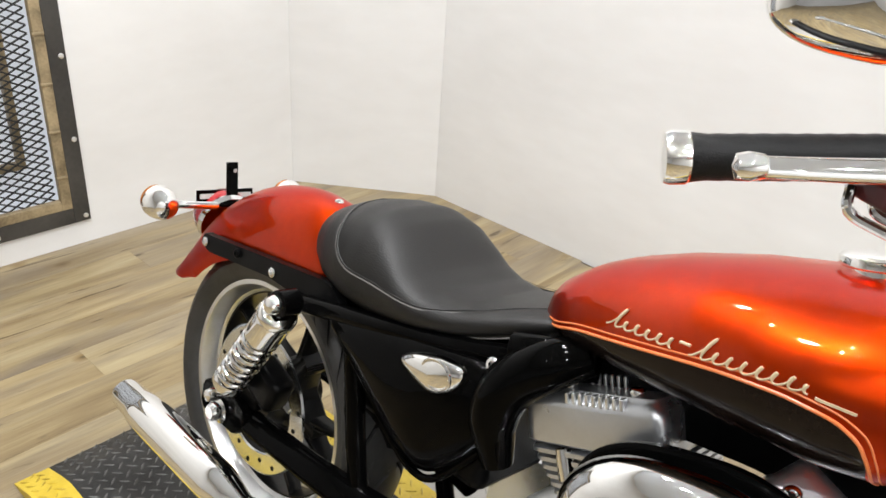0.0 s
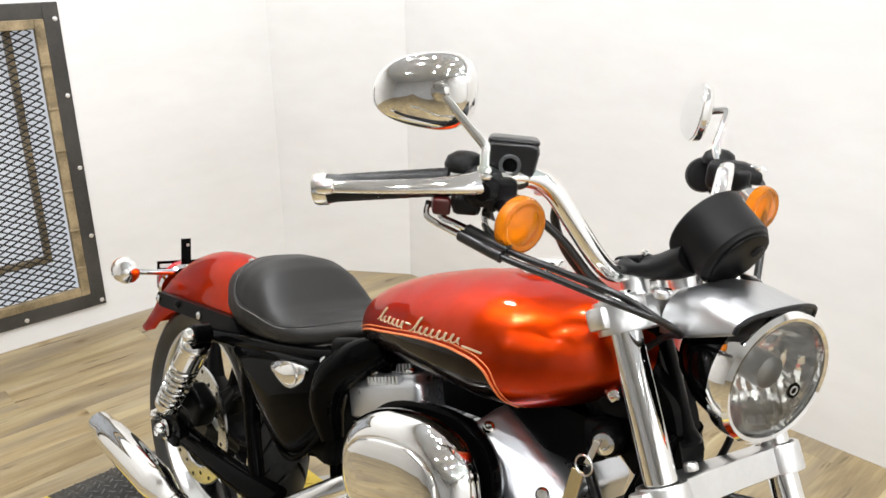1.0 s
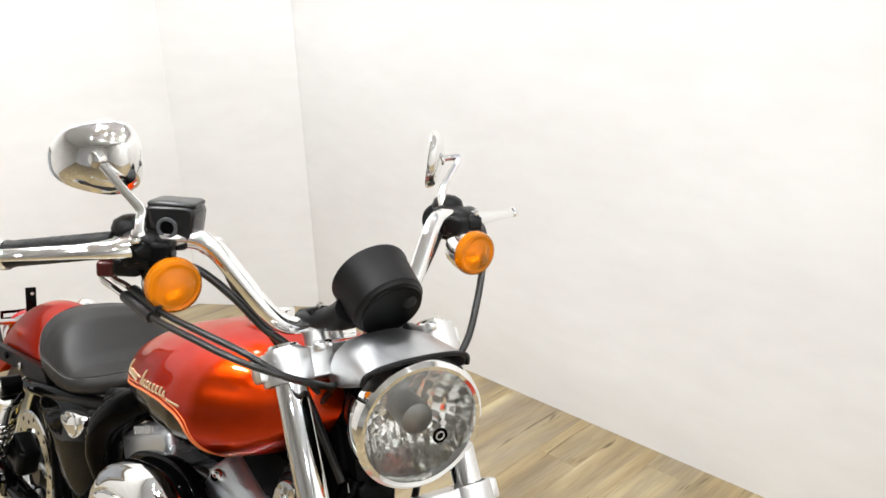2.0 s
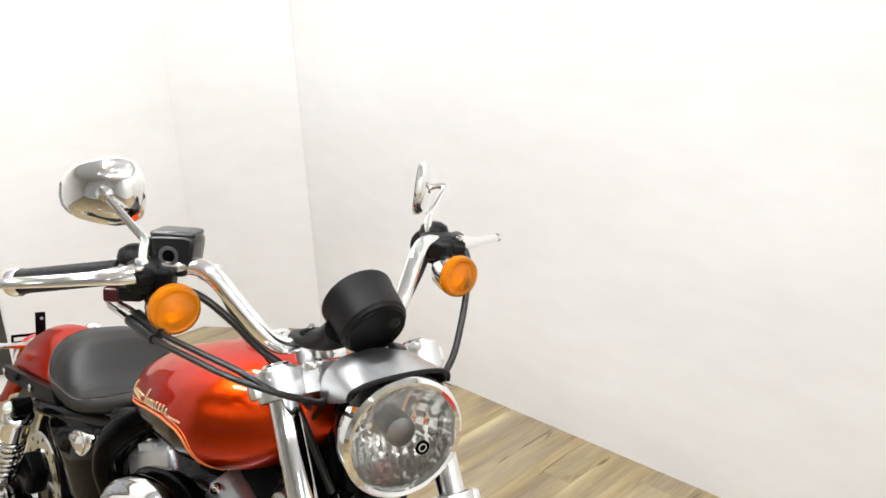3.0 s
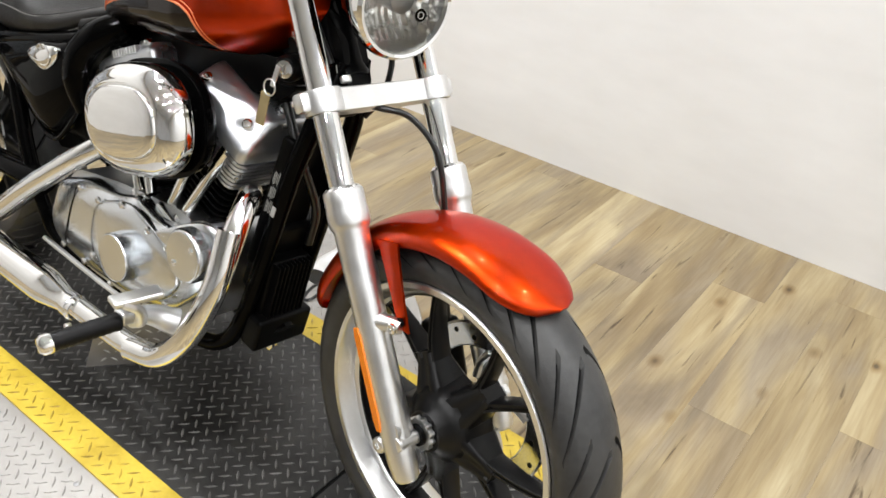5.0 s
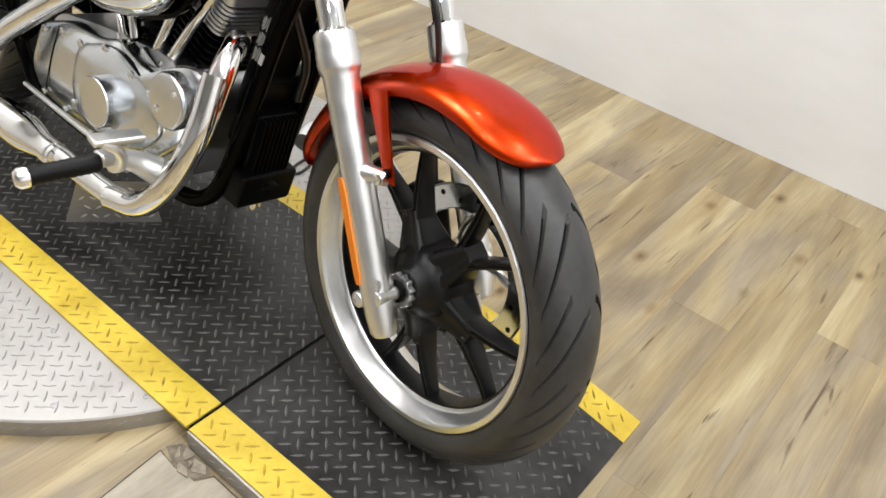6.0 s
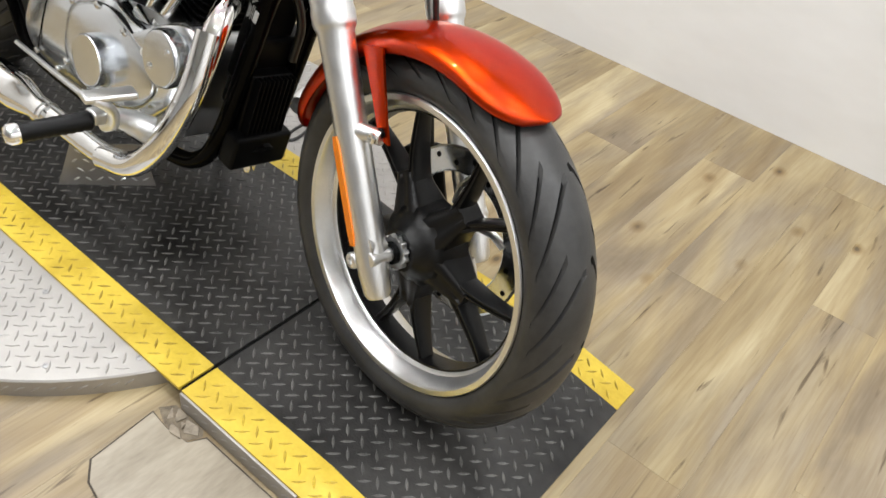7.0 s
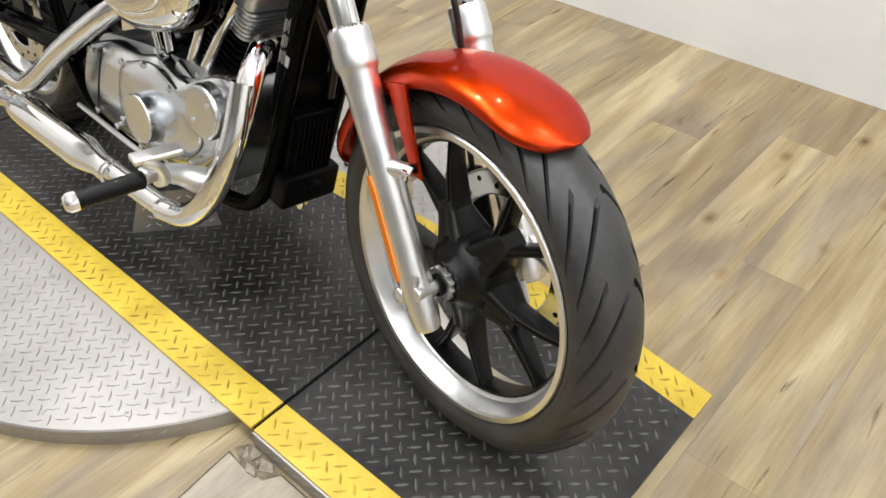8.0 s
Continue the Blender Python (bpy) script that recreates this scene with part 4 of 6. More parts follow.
for sy in (-1, 1):
    gd = (along(1, sy) - along(0, sy)).normalized()
    grip = part("hand_grip", lathe_bm([(0.014, 0), (0.0175, 0.002), (0.0175, 0.006), (0.0165, 0.009)] + [(0.0168 if k % 2 else 0.0172, 0.012 + 0.0075 * k) for k in range(18)] + [(0.0180, 0.150), (0.0185, 0.153), (0.016, 0.156)], along(0, sy), gd, 28), PLASTIC, bike, "black ribbed rubber hand grip", True)
    part("grip_end", lathe_bm([(0.0185, 0.1525), (0.0200, 0.155), (0.0200, 0.166), (0.0185, 0.170), (0.0, 0.1715)], along(0, sy), gd, 28), CHROME, grip, "chrome end cap")
    hs = part("switch_housing", add_bm(box_bm((1.000, sy * 0.236, 1.090), (0.046, 0.064, 0.046), 0.012, (0, 0, sy * -58 + (180 if sy > 0 else 0))), box_bm((0.990, sy * 0.250, 1.068), (0.034, 0.05, 0.024), 0.007, (0, 0, sy * -58))), PLASTIC, bike, "black switch housing", True)
    part("switch_top", lathe_bm([(0.024, 0), (0.0255, 0.006), (0.022, 0.016), (0.012, 0.022), (0.0, 0.023)], (0.973, sy * 0.243, 1.103), (0, 0, 1), 24), PLASTIC, hs)
    if sy < 0:
        part("switch_button", box_bm((0.965, -0.268, 1.062), (0.022, 0.05, 0.020), 0.004, (0, 0, 58)), SWITCH, hs, "dark red switch block")
    if sy > 0:
        part("grip_flange", lathe_bm([(0.016, -0.026), (0.026, -0.024), (0.028, -0.018), (0.028, -0.010), (0.025, -0.006), (0.025, 0.010), (0.020, 0.014)], (0.938, 0.256, 1.078), gd, 32), PLASTIC, hs, "round black switch flange")
    lever_root = Vector((1.024, sy * 0.258, 1.098))
    lever_tip = Vector((0.940, sy * 0.411, 1.081))
    perch = part("lever_perch", add_bm(box_bm((1.020, sy * 0.232, 1.090), (0.050, 0.036, 0.028), 0.007, (0, 0, sy * -58)), tube_bm([(1.005, sy * 0.235, 1.092), (1.025, sy * 0.246, 1.092), (1.034, sy * 0.262, 1.090)], [0.018, 0.015, 0.011], 14, 4)), PLASTIC if sy > 0 else SATINBLACK, bike, "black lever perch", True)
    part("lever", add_bm(tube_bm([lever_root, lever_root.lerp(lever_tip, 0.12) + Vector((0.006, 0, 0)), lever_root.lerp(lever_tip, 0.35) + Vector((0.010, 0, 0)), lever_root.lerp(lever_tip, 0.75) + Vector((0.006, 0, 0)), lever_tip], [0.0105, 0.0092, 0.0066, 0.0056, 0.0050], 16, 6, flat=1.45), lathe_bm([(0.004, -0.012), (0.008, -0.009), (0.0095, 0), (0.008, 0.008), (0.0, 0.0105)], lever_tip, gd, 20)), CHROME, perch, "chrome lever with a ball end")
    part("pivot_bolt", bolt_bm((1.030, sy * 0.256, 1.104), (0, 0, 1), 0.008, 0.006), CHROME, perch)
    # mirror
    if sy < 0:
        foot, bend, head = (1.016, -0.247, 1.106), (1.004, -0.240, 1.137), (0.955, -0.277, 1.193)
    else:
        foot, bend, head = (0.985, 0.226, 1.100), (0.944, 0.282, 1.179), (0.918, 0.264, 1.175)
    mirror = part("mirror_stem", add_bm(tube_bm([foot, Vector(foot).lerp(Vector(bend), 0.7), bend, Vector(bend).lerp(Vector(head), 0.3), head] if sy < 0 else [foot, (0.974, 0.230, 1.130), (0.960, 0.254, 1.155), bend, (0.934, 0.276, 1.180), head], [0.0068, 0.0066, 0.0062, 0.0055, 0.0052], 14, 6), lathe_bm([(0.010, -0.004), (0.0105, 0.0), (0.0095, 0.008), (0.007, 0.011)], foot, (0, 0, 1), 18)), CHROME, bike, "chrome mirror stem", True)
    if sy < 0:
        mc, ux, mn = Vector((0.911, -0.269, 1.190)), Vector((0.82, 0.555, 0.03)).normalized(), Vector((0.52, -0.80, -0.08)).normalized()
    else:
        mc, ux, mn = Vector((0.900, 0.262, 1.174)), Vector((0.78, -0.61, 0.0)).normalized(), Vector((0.61, 0.78, -0.08)).normalized()
    uz = mn.cross(ux).normalized() if mn.cross(ux).z > 0 else ux.cross(mn).normalized()

    def mirror_ring(scale, push):
        ring = []
        for k in range(40):
            a = 2 * math.pi * k / 40
            ca, sa = math.cos(a), math.sin(a)
            u = 0.066 * math.copysign(abs(ca) ** 0.72, ca)
            v = 0.0455 * math.copysign(abs(sa) ** 0.78, sa)
            v += 0.010 * (u / 0.066) - 0.004 * (u / 0.066) ** 2
            if v < 0:
                v *= 1 + 0.34 * u / 0.066
            ring.append(mc + ux * u * scale + uz * v * scale + mn * push * (1.0 if sy < 0 else 0.5))
        return ring

    shell = part("shell", grid_bm([mirror_ring(0.95, -0.012), mirror_ring(1.0, -0.009), mirror_ring(1.0, 0.0), mirror_ring(0.97, 0.012), mirror_ring(0.86, 0.022), mirror_ring(0.6, 0.029), mirror_ring(0.3, 0.032), mirror_ring(0.02, 0.033)]), CHROME, mirror, "chrome teardrop mirror shell", angle=50)
    part("mirror_glass", grid_bm([mirror_ring(0.945, -0.0125), mirror_ring(0.94, -0.0135), mirror_ring(0.02, -0.0135)]), MIRROR, mirror, "mirror glass")
    part("ball_joint", lathe_bm([(0.011, 0.0), (0.012, 0.006), (0.009, 0.012), (0.0, 0.014)], Vector(head) - mn * 0.006, mn, 20), CHROME, mirror)
    # turn signal
    bc = Vector((1.048, -0.220, 1.055)) if sy < 0 else Vector((1.059, 0.228, 1.055))
    bd = Vector((0.985, 0, -0.05)).normalized()
    signal = part("turn_signal", lathe_bm([(0.0, -0.048), (0.010, -0.047), (0.020, -0.041), (0.029, -0.026), (0.0325, -0.008), (0.0330, 0.004), (0.031, 0.006)], bc, bd, 32, cap=False), CHROME, bike, "front turn signal with amber lens", True)
    part("lens", lathe_bm([(0.0320, 0.003), (0.0340, 0.005), (0.0340, 0.012), (0.0320, 0.0175), (0.0285, 0.0195), (0.0245, 0.0185), (0.0225, 0.0185), (0.018, 0.0205), (0.010, 0.0225), (0.0, 0.023)], bc, bd, 40, cap=False), AMBER, signal, "amber lens with a stepped rim")
    part("bulb_bowl", lathe_bm([(0.030, 0.0045), (0.022, -0.004), (0.010, -0.010), (0.0, -0.011)], bc, bd, 28, cap=False), AMBERBACK, signal)
    part("bulb", lathe_bm([(0.006, -0.010), (0.0075, -0.002), (0.006, 0.005), (0.0, 0.008)], bc, bd, 16), AMBERBACK, signal)
    part("stalk", tube_bm([bc + Vector((-0.026, 0, 0.014)), bc + Vector((-0.032, sy * 0.004, 0.026)), bc + Vector((-0.038, sy * 0.006, 0.040))], 0.008, 12, 4), CHROME, signal)

# master cylinder with sight glass
fd = Vector((math.cos(radians(-40)), math.sin(radians(-40)), 0))
ud = Vector((0, 0, 1)).cross(fd)
sg = Vector((1.022, -0.215, 1.117))
FACE = rounded([(-0.029, 0.022), (-0.025, 0.026), (0.028, 0.027), (0.034, 0.020), (0.028, -0.020), (0.018, -0.029), (-0.016, -0.029), (-0.027, -0.008)], 0.008, 4)


def face_ring(scale, depth):
    return [sg + ud * (u * scale) + Vector((0, 0, v * scale)) - fd * depth for u, v in FACE]


master = part("master_cylinder", grid_bm([face_ring(0.86, 0.0), face_ring(0.94, 0.0012), face_ring(1.0, 0.006), face_ring(1.0, 0.030), face_ring(0.93, 0.048), face_ring(0.75, 0.054)]), RESERVOIR, bike, "black brake fluid reservoir with a round sight glass", True, angle=50)
part("reservoir_lid", grid_bm([[sg + ud * u - fd * d + Vector((0, 0, z)) for u, d in rounded([(-0.029 * k, 0.030 - 0.026 * k), (0.033 * k, 0.030 - 0.026 * k), (0.031 * k, 0.030 + 0.020 * k), (-0.027 * k, 0.030 + 0.020 * k)], 0.008, 4)] for k, z in ((0.98, 0.0245), (1.0, 0.0260), (1.0, 0.0285), (0.93, 0.0305), (0.5, 0.0315))]), RESERVOIR, master, angle=50)
part("sight_ring", lathe_bm([(0.0125, -0.001), (0.0135, 0.001), (0.0125, 0.003), (0.0095, 0.003), (0.0085, 0.001)], sg, fd, 28, cap=False), DARKCAST, master, "dark grey sight glass ring")
part("sight_glass", lathe_bm([(0.0092, 0.0005), (0.0088, 0.0012), (0.0, 0.0016)], sg, fd, 28), GLOSSBLACK, master, "round dark sight glass")
part("banjo", lathe_bm([(0.0, -0.012), (0.009, -0.012), (0.011, -0.008), (0.011, 0.012), (0.008, 0.016), (0.0, 0.016)], (1.030, -0.165, 1.092), (0.5, 0.85, 0), 16), SATIN, master)

# cables and hoses at the bars
for k, (pts, r, nm, lab) in enumerate([
    ([(0.945, -0.272, 1.060), (0.952, -0.277, 1.043), (0.975, -0.268, 1.035), (1.003, -0.262, 1.031)], 0.0042, "cable_elbow", "chrome cable elbow"),
    ([(0.958, -0.262, 1.060), (0.966, -0.266, 1.046), (0.988, -0.256, 1.040), (1.012, -0.252, 1.037)], 0.0042, "cable_elbow", "chrome cable elbow"),
]):
    part(nm, tube_bm(pts, r, 10, 5), CHROME, bike, lab, True)
for dy, dz in ((0.0, 0.0), (0.010, 0.006)):
    part("throttle_cable", tube_bm([(1.000, -0.262 + dy, 1.031 + dz), (1.066, -0.249 + dy, 1.021 + dz), (1.13, -0.225 + dy, 1.013 + dz), (1.19, -0.195 + dy, 1.002 + dz), (1.222, -0.150, 0.985), (1.205, -0.09, 0.955), (1.150, -0.05, 0.925), (1.09, -0.05, 0.86)], 0.0042, 10, 5), HOSE, bike, "black throttle cable", True)
    part("cable_sleeve", tube_bm([(1.003, -0.262 + dy, 1.031 + dz), (1.035, -0.256 + dy, 1.0262 + dz), (1.066, -0.249 + dy, 1.021 + dz)], 0.0075, 12, 4), HOSE, bike, "thick black cable sleeve", True)
part("brake_hose", tube_bm([(1.046, -0.150, 1.085), (1.030, -0.140, 1.050), (1.035, -0.115, 1.005), (1.075, -0.085, 0.955), (1.12, -0.07, 0.90), (1.17, -0.045, 0.80)], 0.0058, 12, 6), HOSE, bike, "black brake hose along the handlebar", True)
part("wiring_loom", tube_bm([(1.000, -0.215, 1.070), (1.020, -0.178, 1.060), (1.052, -0.145, 1.030), (1.072, -0.110, 0.988), (1.09, -0.075, 0.955), (1.11, -0.05, 0.90)], 0.0055, 12, 6), HOSE, bike, "black wiring loom along the handlebar", True)
part("clutch_cable", tube_bm([(1.020, 0.256, 1.092), (1.040, 0.262, 1.085), (1.055, 0.258, 1.05), (1.085, 0.226, 0.98), (1.105, 0.190, 0.92), (1.110, 0.125, 0.86), (1.105, 0.06, 0.79), (1.07, 0.04, 0.70)], 0.0055, 12, 6), HOSE, bike, "black clutch cable", True)
part("wiring_loom", tube_bm([(0.995, 0.215, 1.070), (1.028, 0.178, 1.050), (1.06, 0.130, 1.01), (1.09, 0.085, 0.96), (1.11, 0.05, 0.90)], 0.0055, 12, 6), HOSE, bike, "black wiring loom along the handlebar", True)
part("caliper_hose", tube_bm([(1.185, -0.030, 0.730), (1.215, -0.014, 0.745), (leg(0.74) + 0.004, 0.0, 0.748), (1.285, 0.030, 0.742), (1.33, 0.052, 0.70), (1.352, 0.066, 0.62), (1.362, 0.074, 0.53), (1.378, 0.084, 0.44), (1.385, 0.090, 0.40)], 0.0052, 12, 6), HOSE, bike, "black front brake hose", True)
part("headlamp_hose", tube_bm([(1.21, 0.035, 0.85), (1.205, 0.05, 0.80), (1.185, 0.055, 0.74), (1.16, 0.045, 0.70)], 0.005, 10, 5), HOSE, bike, "black hose below the headlamp", True)


# front fender: an arched shell over the tyre
def fender_bm(c, r_of, half_of, drop_of, a0, a1, thick=0.003, n=44, m=10):
    rings = []
    for i in range(n + 1):
        t = i / n
        a = radians(a0 + (a1 - a0) * t)
        rad = Vector((math.cos(a), 0, math.sin(a)))
        R, half, drop = r_of(t), half_of(t), drop_of(t)
        outer, inner = [], []
        for k in range(-m, m + 1):
            s = k / m
            # round top, then a straight skirt
            ang = s * radians(96)
            yy = half * math.sin(min(abs(ang), math.pi / 2)) * math.copysign(1, s)
            rr = R - drop * (1 - math.cos(ang) ** 1 if abs(ang) < math.pi / 2 else 1 + (abs(ang) - math.pi / 2) * 1.2)
            outer.append(Vector(c) + rad * rr + Vector((0, yy, 0)))
            inner.append(Vector(c) + rad * (rr - thick) + Vector((0, yy * (1 - thick / half), 0)))
        rings.append(outer + inner[::-1])
    return grid_bm(rings)


def tip_round(t, full, e=0.06, low=0.35):
    k = min(t, 1 - t)
    return full * (1 if k > e else low + (1 - low) * math.sqrt(max(0.0, 1 - (1 - k / e) ** 2)))


front_fender = part("front_fender", fender_bm(FRONT_C, lambda t: 0.332 + 0.009 * math.sin(math.pi * t), lambda t: tip_round(t, 0.075, 0.15, 0.12), lambda t: tip_round(t, float(np.interp(t, [0, 0.12, 0.30, 0.50, 0.62, 1], [0.024, 0.026, 0.030, 0.036, 0.040, 0.036])), 0.12, 0.2), 62, 171, n=64, m=14), PAINT, bike, "orange-red painted front fender", True, angle=60)
for sy in (-1, 1):
    rings = []
    for t in np.linspace(0, 1, 12):
        z = 0.600 - 0.125 * t
        x = 1.385 + 0.066 * t
        w = 0.010 * (1 - t) ** 1.5 + 0.0115
        y = sy * (0.0765 + 0.006 * t)
        rings.append([(x - w, y, z - 0.012 * (1 - t)), (x - w, y + sy * 0.004, z - 0.012 * (1 - t)), (x + w, y + sy * 0.004, z), (x + w, y, z)])
    stay = part("fender_bracket", grid_bm(rings), PAINT, front_fender, "painted fender leg")
    part("bracket_bolt", bolt_bm((1.445, sy * 0.087, 0.487), (0, sy, 0), 0.008, 0.006), SATINBLACK, front_fender)

# fuel tank
TX = [0.552, 0.565, 0.60, 0.64, 0.70, 0.78, 0.86, 0.93, 0.99, 1.04, 1.08, 1.11, 1.125]
T_TOP = [0.760, 0.790, 0.822, 0.846, 0.874, 0.903, 0.925, 0.938, 0.944, 0.943, 0.935, 0.915, 0.890]
T_BOT = [0.735, 0.727, 0.722, 0.724, 0.730, 0.738, 0.745, 0.750, 0.762, 0.786, 0.815, 0.840, 0.862]
T_MID = [0.748, 0.752, 0.762, 0.775, 0.793, 0.812, 0.828, 0.838, 0.846, 0.852, 0.858, 0.866, 0.872]
T_HALF = [0.020, 0.058, 0.090, 0.110, 0.133, 0.155, 0.169, 0.175, 0.170, 0.146, 0.106, 0.062, 0.022]


def spread(x, ys):
    return float(np.interp(x, TX, ys))


def tank_y(x, z):
    top, bot, mid, half = (spread(x, q) for q in (T_TOP, T_BOT, T_MID, T_HALF))
    u = (z - mid) / (top - mid) if z > mid else (mid - z) / (mid - bot)
    u = min(max(u, 0.0), 1.0)
    n = 2.15 if z > mid else 2.7
    return half * (1 - u ** n) ** (1 / n)


def tank_bm():
    rings = []
    for x in np.r_[0.552, 0.556, 0.565, np.linspace(0.58, 1.09, 40), 1.10, 1.11, 1.118, 1.123, 1.125]:
        top, bot, mid, half = (spread(x, q) for q in (T_TOP, T_BOT, T_MID, T_HALF))
        ring = []
        for k in range(56):
            a = 2 * math.pi * k / 56
            ca, sa = math.cos(a), math.sin(a)
            n = 2.15 if sa > 0 else 2.7
            y = half * math.copysign(abs(ca) ** (2 / n), ca)
            z = mid + (top - mid if sa > 0 else mid - bot) * math.copysign(abs(sa) ** (2 / n), sa)
            ring.append((x, y, z))
        rings.append(ring)
    return grid_bm(rings)


tank = part("fuel_tank", tank_bm(), PAINT, bike, "orange-red metallic fuel tank with a black side panel", angle=60)
STRIPE_X = [0.575, 0.600, 0.643, 0.716, 0.800, 0.850, 0.900, 0.945, 0.970, 0.983, 0.987]
STRIPE_Z = [0.737, 0.745, 0.766, 0.789, 0.814, 0.826, 0.834, 0.835, 0.825, 0.803, 0.768]
for sy in (-1, 1):
    rings = []
    fine_x = np.linspace(0.578, 0.986, 70)
    for x in fine_x:
        zt, zb = float(np.interp(x, STRIPE_X, STRIPE_Z)), spread(x, T_BOT) + 0.0015
        rings.append([(x, sy * (tank_y(x, z) + 0.0012), z) for z in np.linspace(zb, max(zt, zb + 0.001), 10)])
    part("side_panel", grid_bm(rings, closed=False), PANEL, tank, "black panel low on the tank side", angle=60)
    for off, r in ((0.0, 0.0019), (0.0075, 0.0010)):
        pts = []
        for t in np.linspace(0, 1, 70):
            s = t * (len(STRIPE_X) - 1)
            i = min(int(s), len(STRIPE_X) - 2)
            x = STRIPE_X[i] + (STRIPE_X[i + 1] - STRIPE_X[i]) * (s - i) + (off * 0.9 if t > 0.75 else off * 0.4 * t)
            z = STRIPE_Z[i] + (STRIPE_Z[i + 1] - STRIPE_Z[i]) * (s - i) + (off if t < 0.75 else off * (1 - t) * 4)
            pts.append((x, sy * (tank_y(x, z) + 0.0006), z))
        pts = [tuple(sum(q[j] for q in pts[max(0, i - 2):i + 3]) / len(pts[max(0, i - 2):i + 3]) for j in range(3)) for i in range(len(pts))]
        part("pinstripe", tube_bm(pts, r, 8, 1), PIN, tank, "copper pinstripe")
    # emblem: slanted plain strokes and an underline
    def on_side(x, z):
        return (x, sy * (tank_y(x, z) + 0.0014), z)

    def scroll(x0, x1, humps, tall, seed):
        """A slanting plain ribbon of uneven humps behind one tall stroke, thick on the way down."""
        pts, radii = [], []
        dice = random.Random(seed)
        highs = [tall] + [dice.uniform(0.75, 1.15) for _ in range(humps)]
        for t in np.linspace(0, 1, 16 * humps):
            ph = 2 * math.pi * humps * t
            h = 0.0056 * (1 - math.cos(ph)) * highs[min(int(t * humps), humps)]
            xm = x0 + (x1 - x0) * t
            pts.append(on_side(xm + 0.0030 * math.sin(ph) + 0.55 * h, 0.800 + (xm - 0.690) * 0.2 + h))
            radii.append(0.0011 + 0.0010 * max(0.0, math.sin(ph - 2.6)))
        return tube_bm(pts, radii, 8, 1)

    part("emblem_scroll", scroll(0.688, 0.778, 6, 2.1, 3), EMBLEM, tank, "cream metallic emblem ribbon")
    part("emblem_scroll", scroll(0.800, 0.918, 8, 2.3, 5), EMBLEM, tank, "cream metallic emblem ribbon")
    part("emblem_dash", tube_bm([on_side(0.786, 0.829), on_side(0.798, 0.831)], 0.0017, 8, 1), EMBLEM, tank)
    rings = []
    for t in np.linspace(0, 1, 8):
        xx = 0.925 + 0.035 * t
        z = 0.846 + 0.002 * t
        w = 0.0012
        rings.append([(xx, sy * (tank_y(xx, z - w) + 0.0006), z - w), (xx, sy * (tank_y(xx, z - w) + 0.002), z - w), (xx, sy * (tank_y(xx, z + w) + 0.002), z + w), (xx, sy * (tank_y(xx, z + w) + 0.0006), z + w)])
    part("emblem_underline", grid_bm(rings), EMBLEM, tank, "cream metallic emblem stroke")
part("filler_cap", lathe_bm([(0.034, -0.01), (0.034, 0.004), (0.037, 0.006), (0.0375, 0.014), (0.034, 0.018), (0.022, 0.020), (0.0, 0.021)], (0.895, 0.0, 0.932), (-0.22, 0, 1), 40), CHROME, tank, "chrome filler cap")
part("tank_mount", slab_bm(rounded([(1.068, 0.845), (1.115, 0.850), (1.120, 0.80), (1.075, 0.795)], 0.012), -0.055, -0.036, 0.002), SATINBLACK, tank, "black tank mount tab")
part("mount_bolt", bolt_bm((1.094, -0.055, 0.826), (0, -1, 0), 0.011, 0.008), CHROME, tank)

# seat
SX = [0.085, 0.095, 0.12, 0.16, 0.21, 0.26, 0.30, 0.335, 0.365, 0.40, 0.45, 0.50, 0.55, 0.585, 0.605]
S_TOP = [0.690, 0.705, 0.732, 0.755, 0.774, 0.783, 0.775, 0.752, 0.727, 0.713, 0.712, 0.728, 0.746, 0.755, 0.756]
S_BOT = [0.668, 0.650, 0.630, 0.613, 0.605, 0.607, 0.613, 0.622, 0.632, 0.642, 0.658, 0.676, 0.700, 0.716, 0.728]
S_HALF = [0.030, 0.055, 0.085, 0.106, 0.121, 0.130, 0.133, 0.134, 0.133, 0.130, 0.121, 0.109, 0.094, 0.082, 0.068]
S_DISH = [0, 0, 0, 0.001, 0.003, 0.006, 0.009, 0.011, 0.010, 0.008, 0.005, 0.003, 0.002, 0.001, 0]


def seat_ring(x, grow=0.0):
    top, bot, half, dish = (float(np.interp(x, SX, q)) for q in (S_TOP, S_BOT, S_HALF, S_DISH))
    ring = []
    mid = bot + (top - bot) * 0.45
    for k in range(48):
        a = 2 * math.pi * k / 48
        ca, sa = math.cos(a), math.sin(a)
        n = 2.35 if sa > 0 else 4.0
        y = (half + grow) * math.copysign(abs(ca) ** (2 / n), ca)
        z = mid + (top + grow - mid if sa > 0 else mid - bot) * math.copysign(abs(sa) ** (2 / n), sa)
        if sa > 0.3:
            z -= dish * (1 - (y / half) ** 2) * (sa - 0.3) / 0.7
        if sa < 0:
            y *= 0.86 + 0.14 * (1 + sa)
        ring.append((x, y, z))
    return ring


def seat_at(x, deg, side=-1):
    """A point on the seat's skin at a slice and an angle over its widest line."""
    k = (180 - deg) / 7.5
    ring = seat_ring(x, 0.0003)
    a, b = Vector(ring[int(math.floor(k)) % 48]), Vector(ring[int(math.floor(k) + 1) % 48])
    p = a.lerp(b, k - math.floor(k))
    return Vector((p.x, -p.y if side > 0 else p.y, p.z))


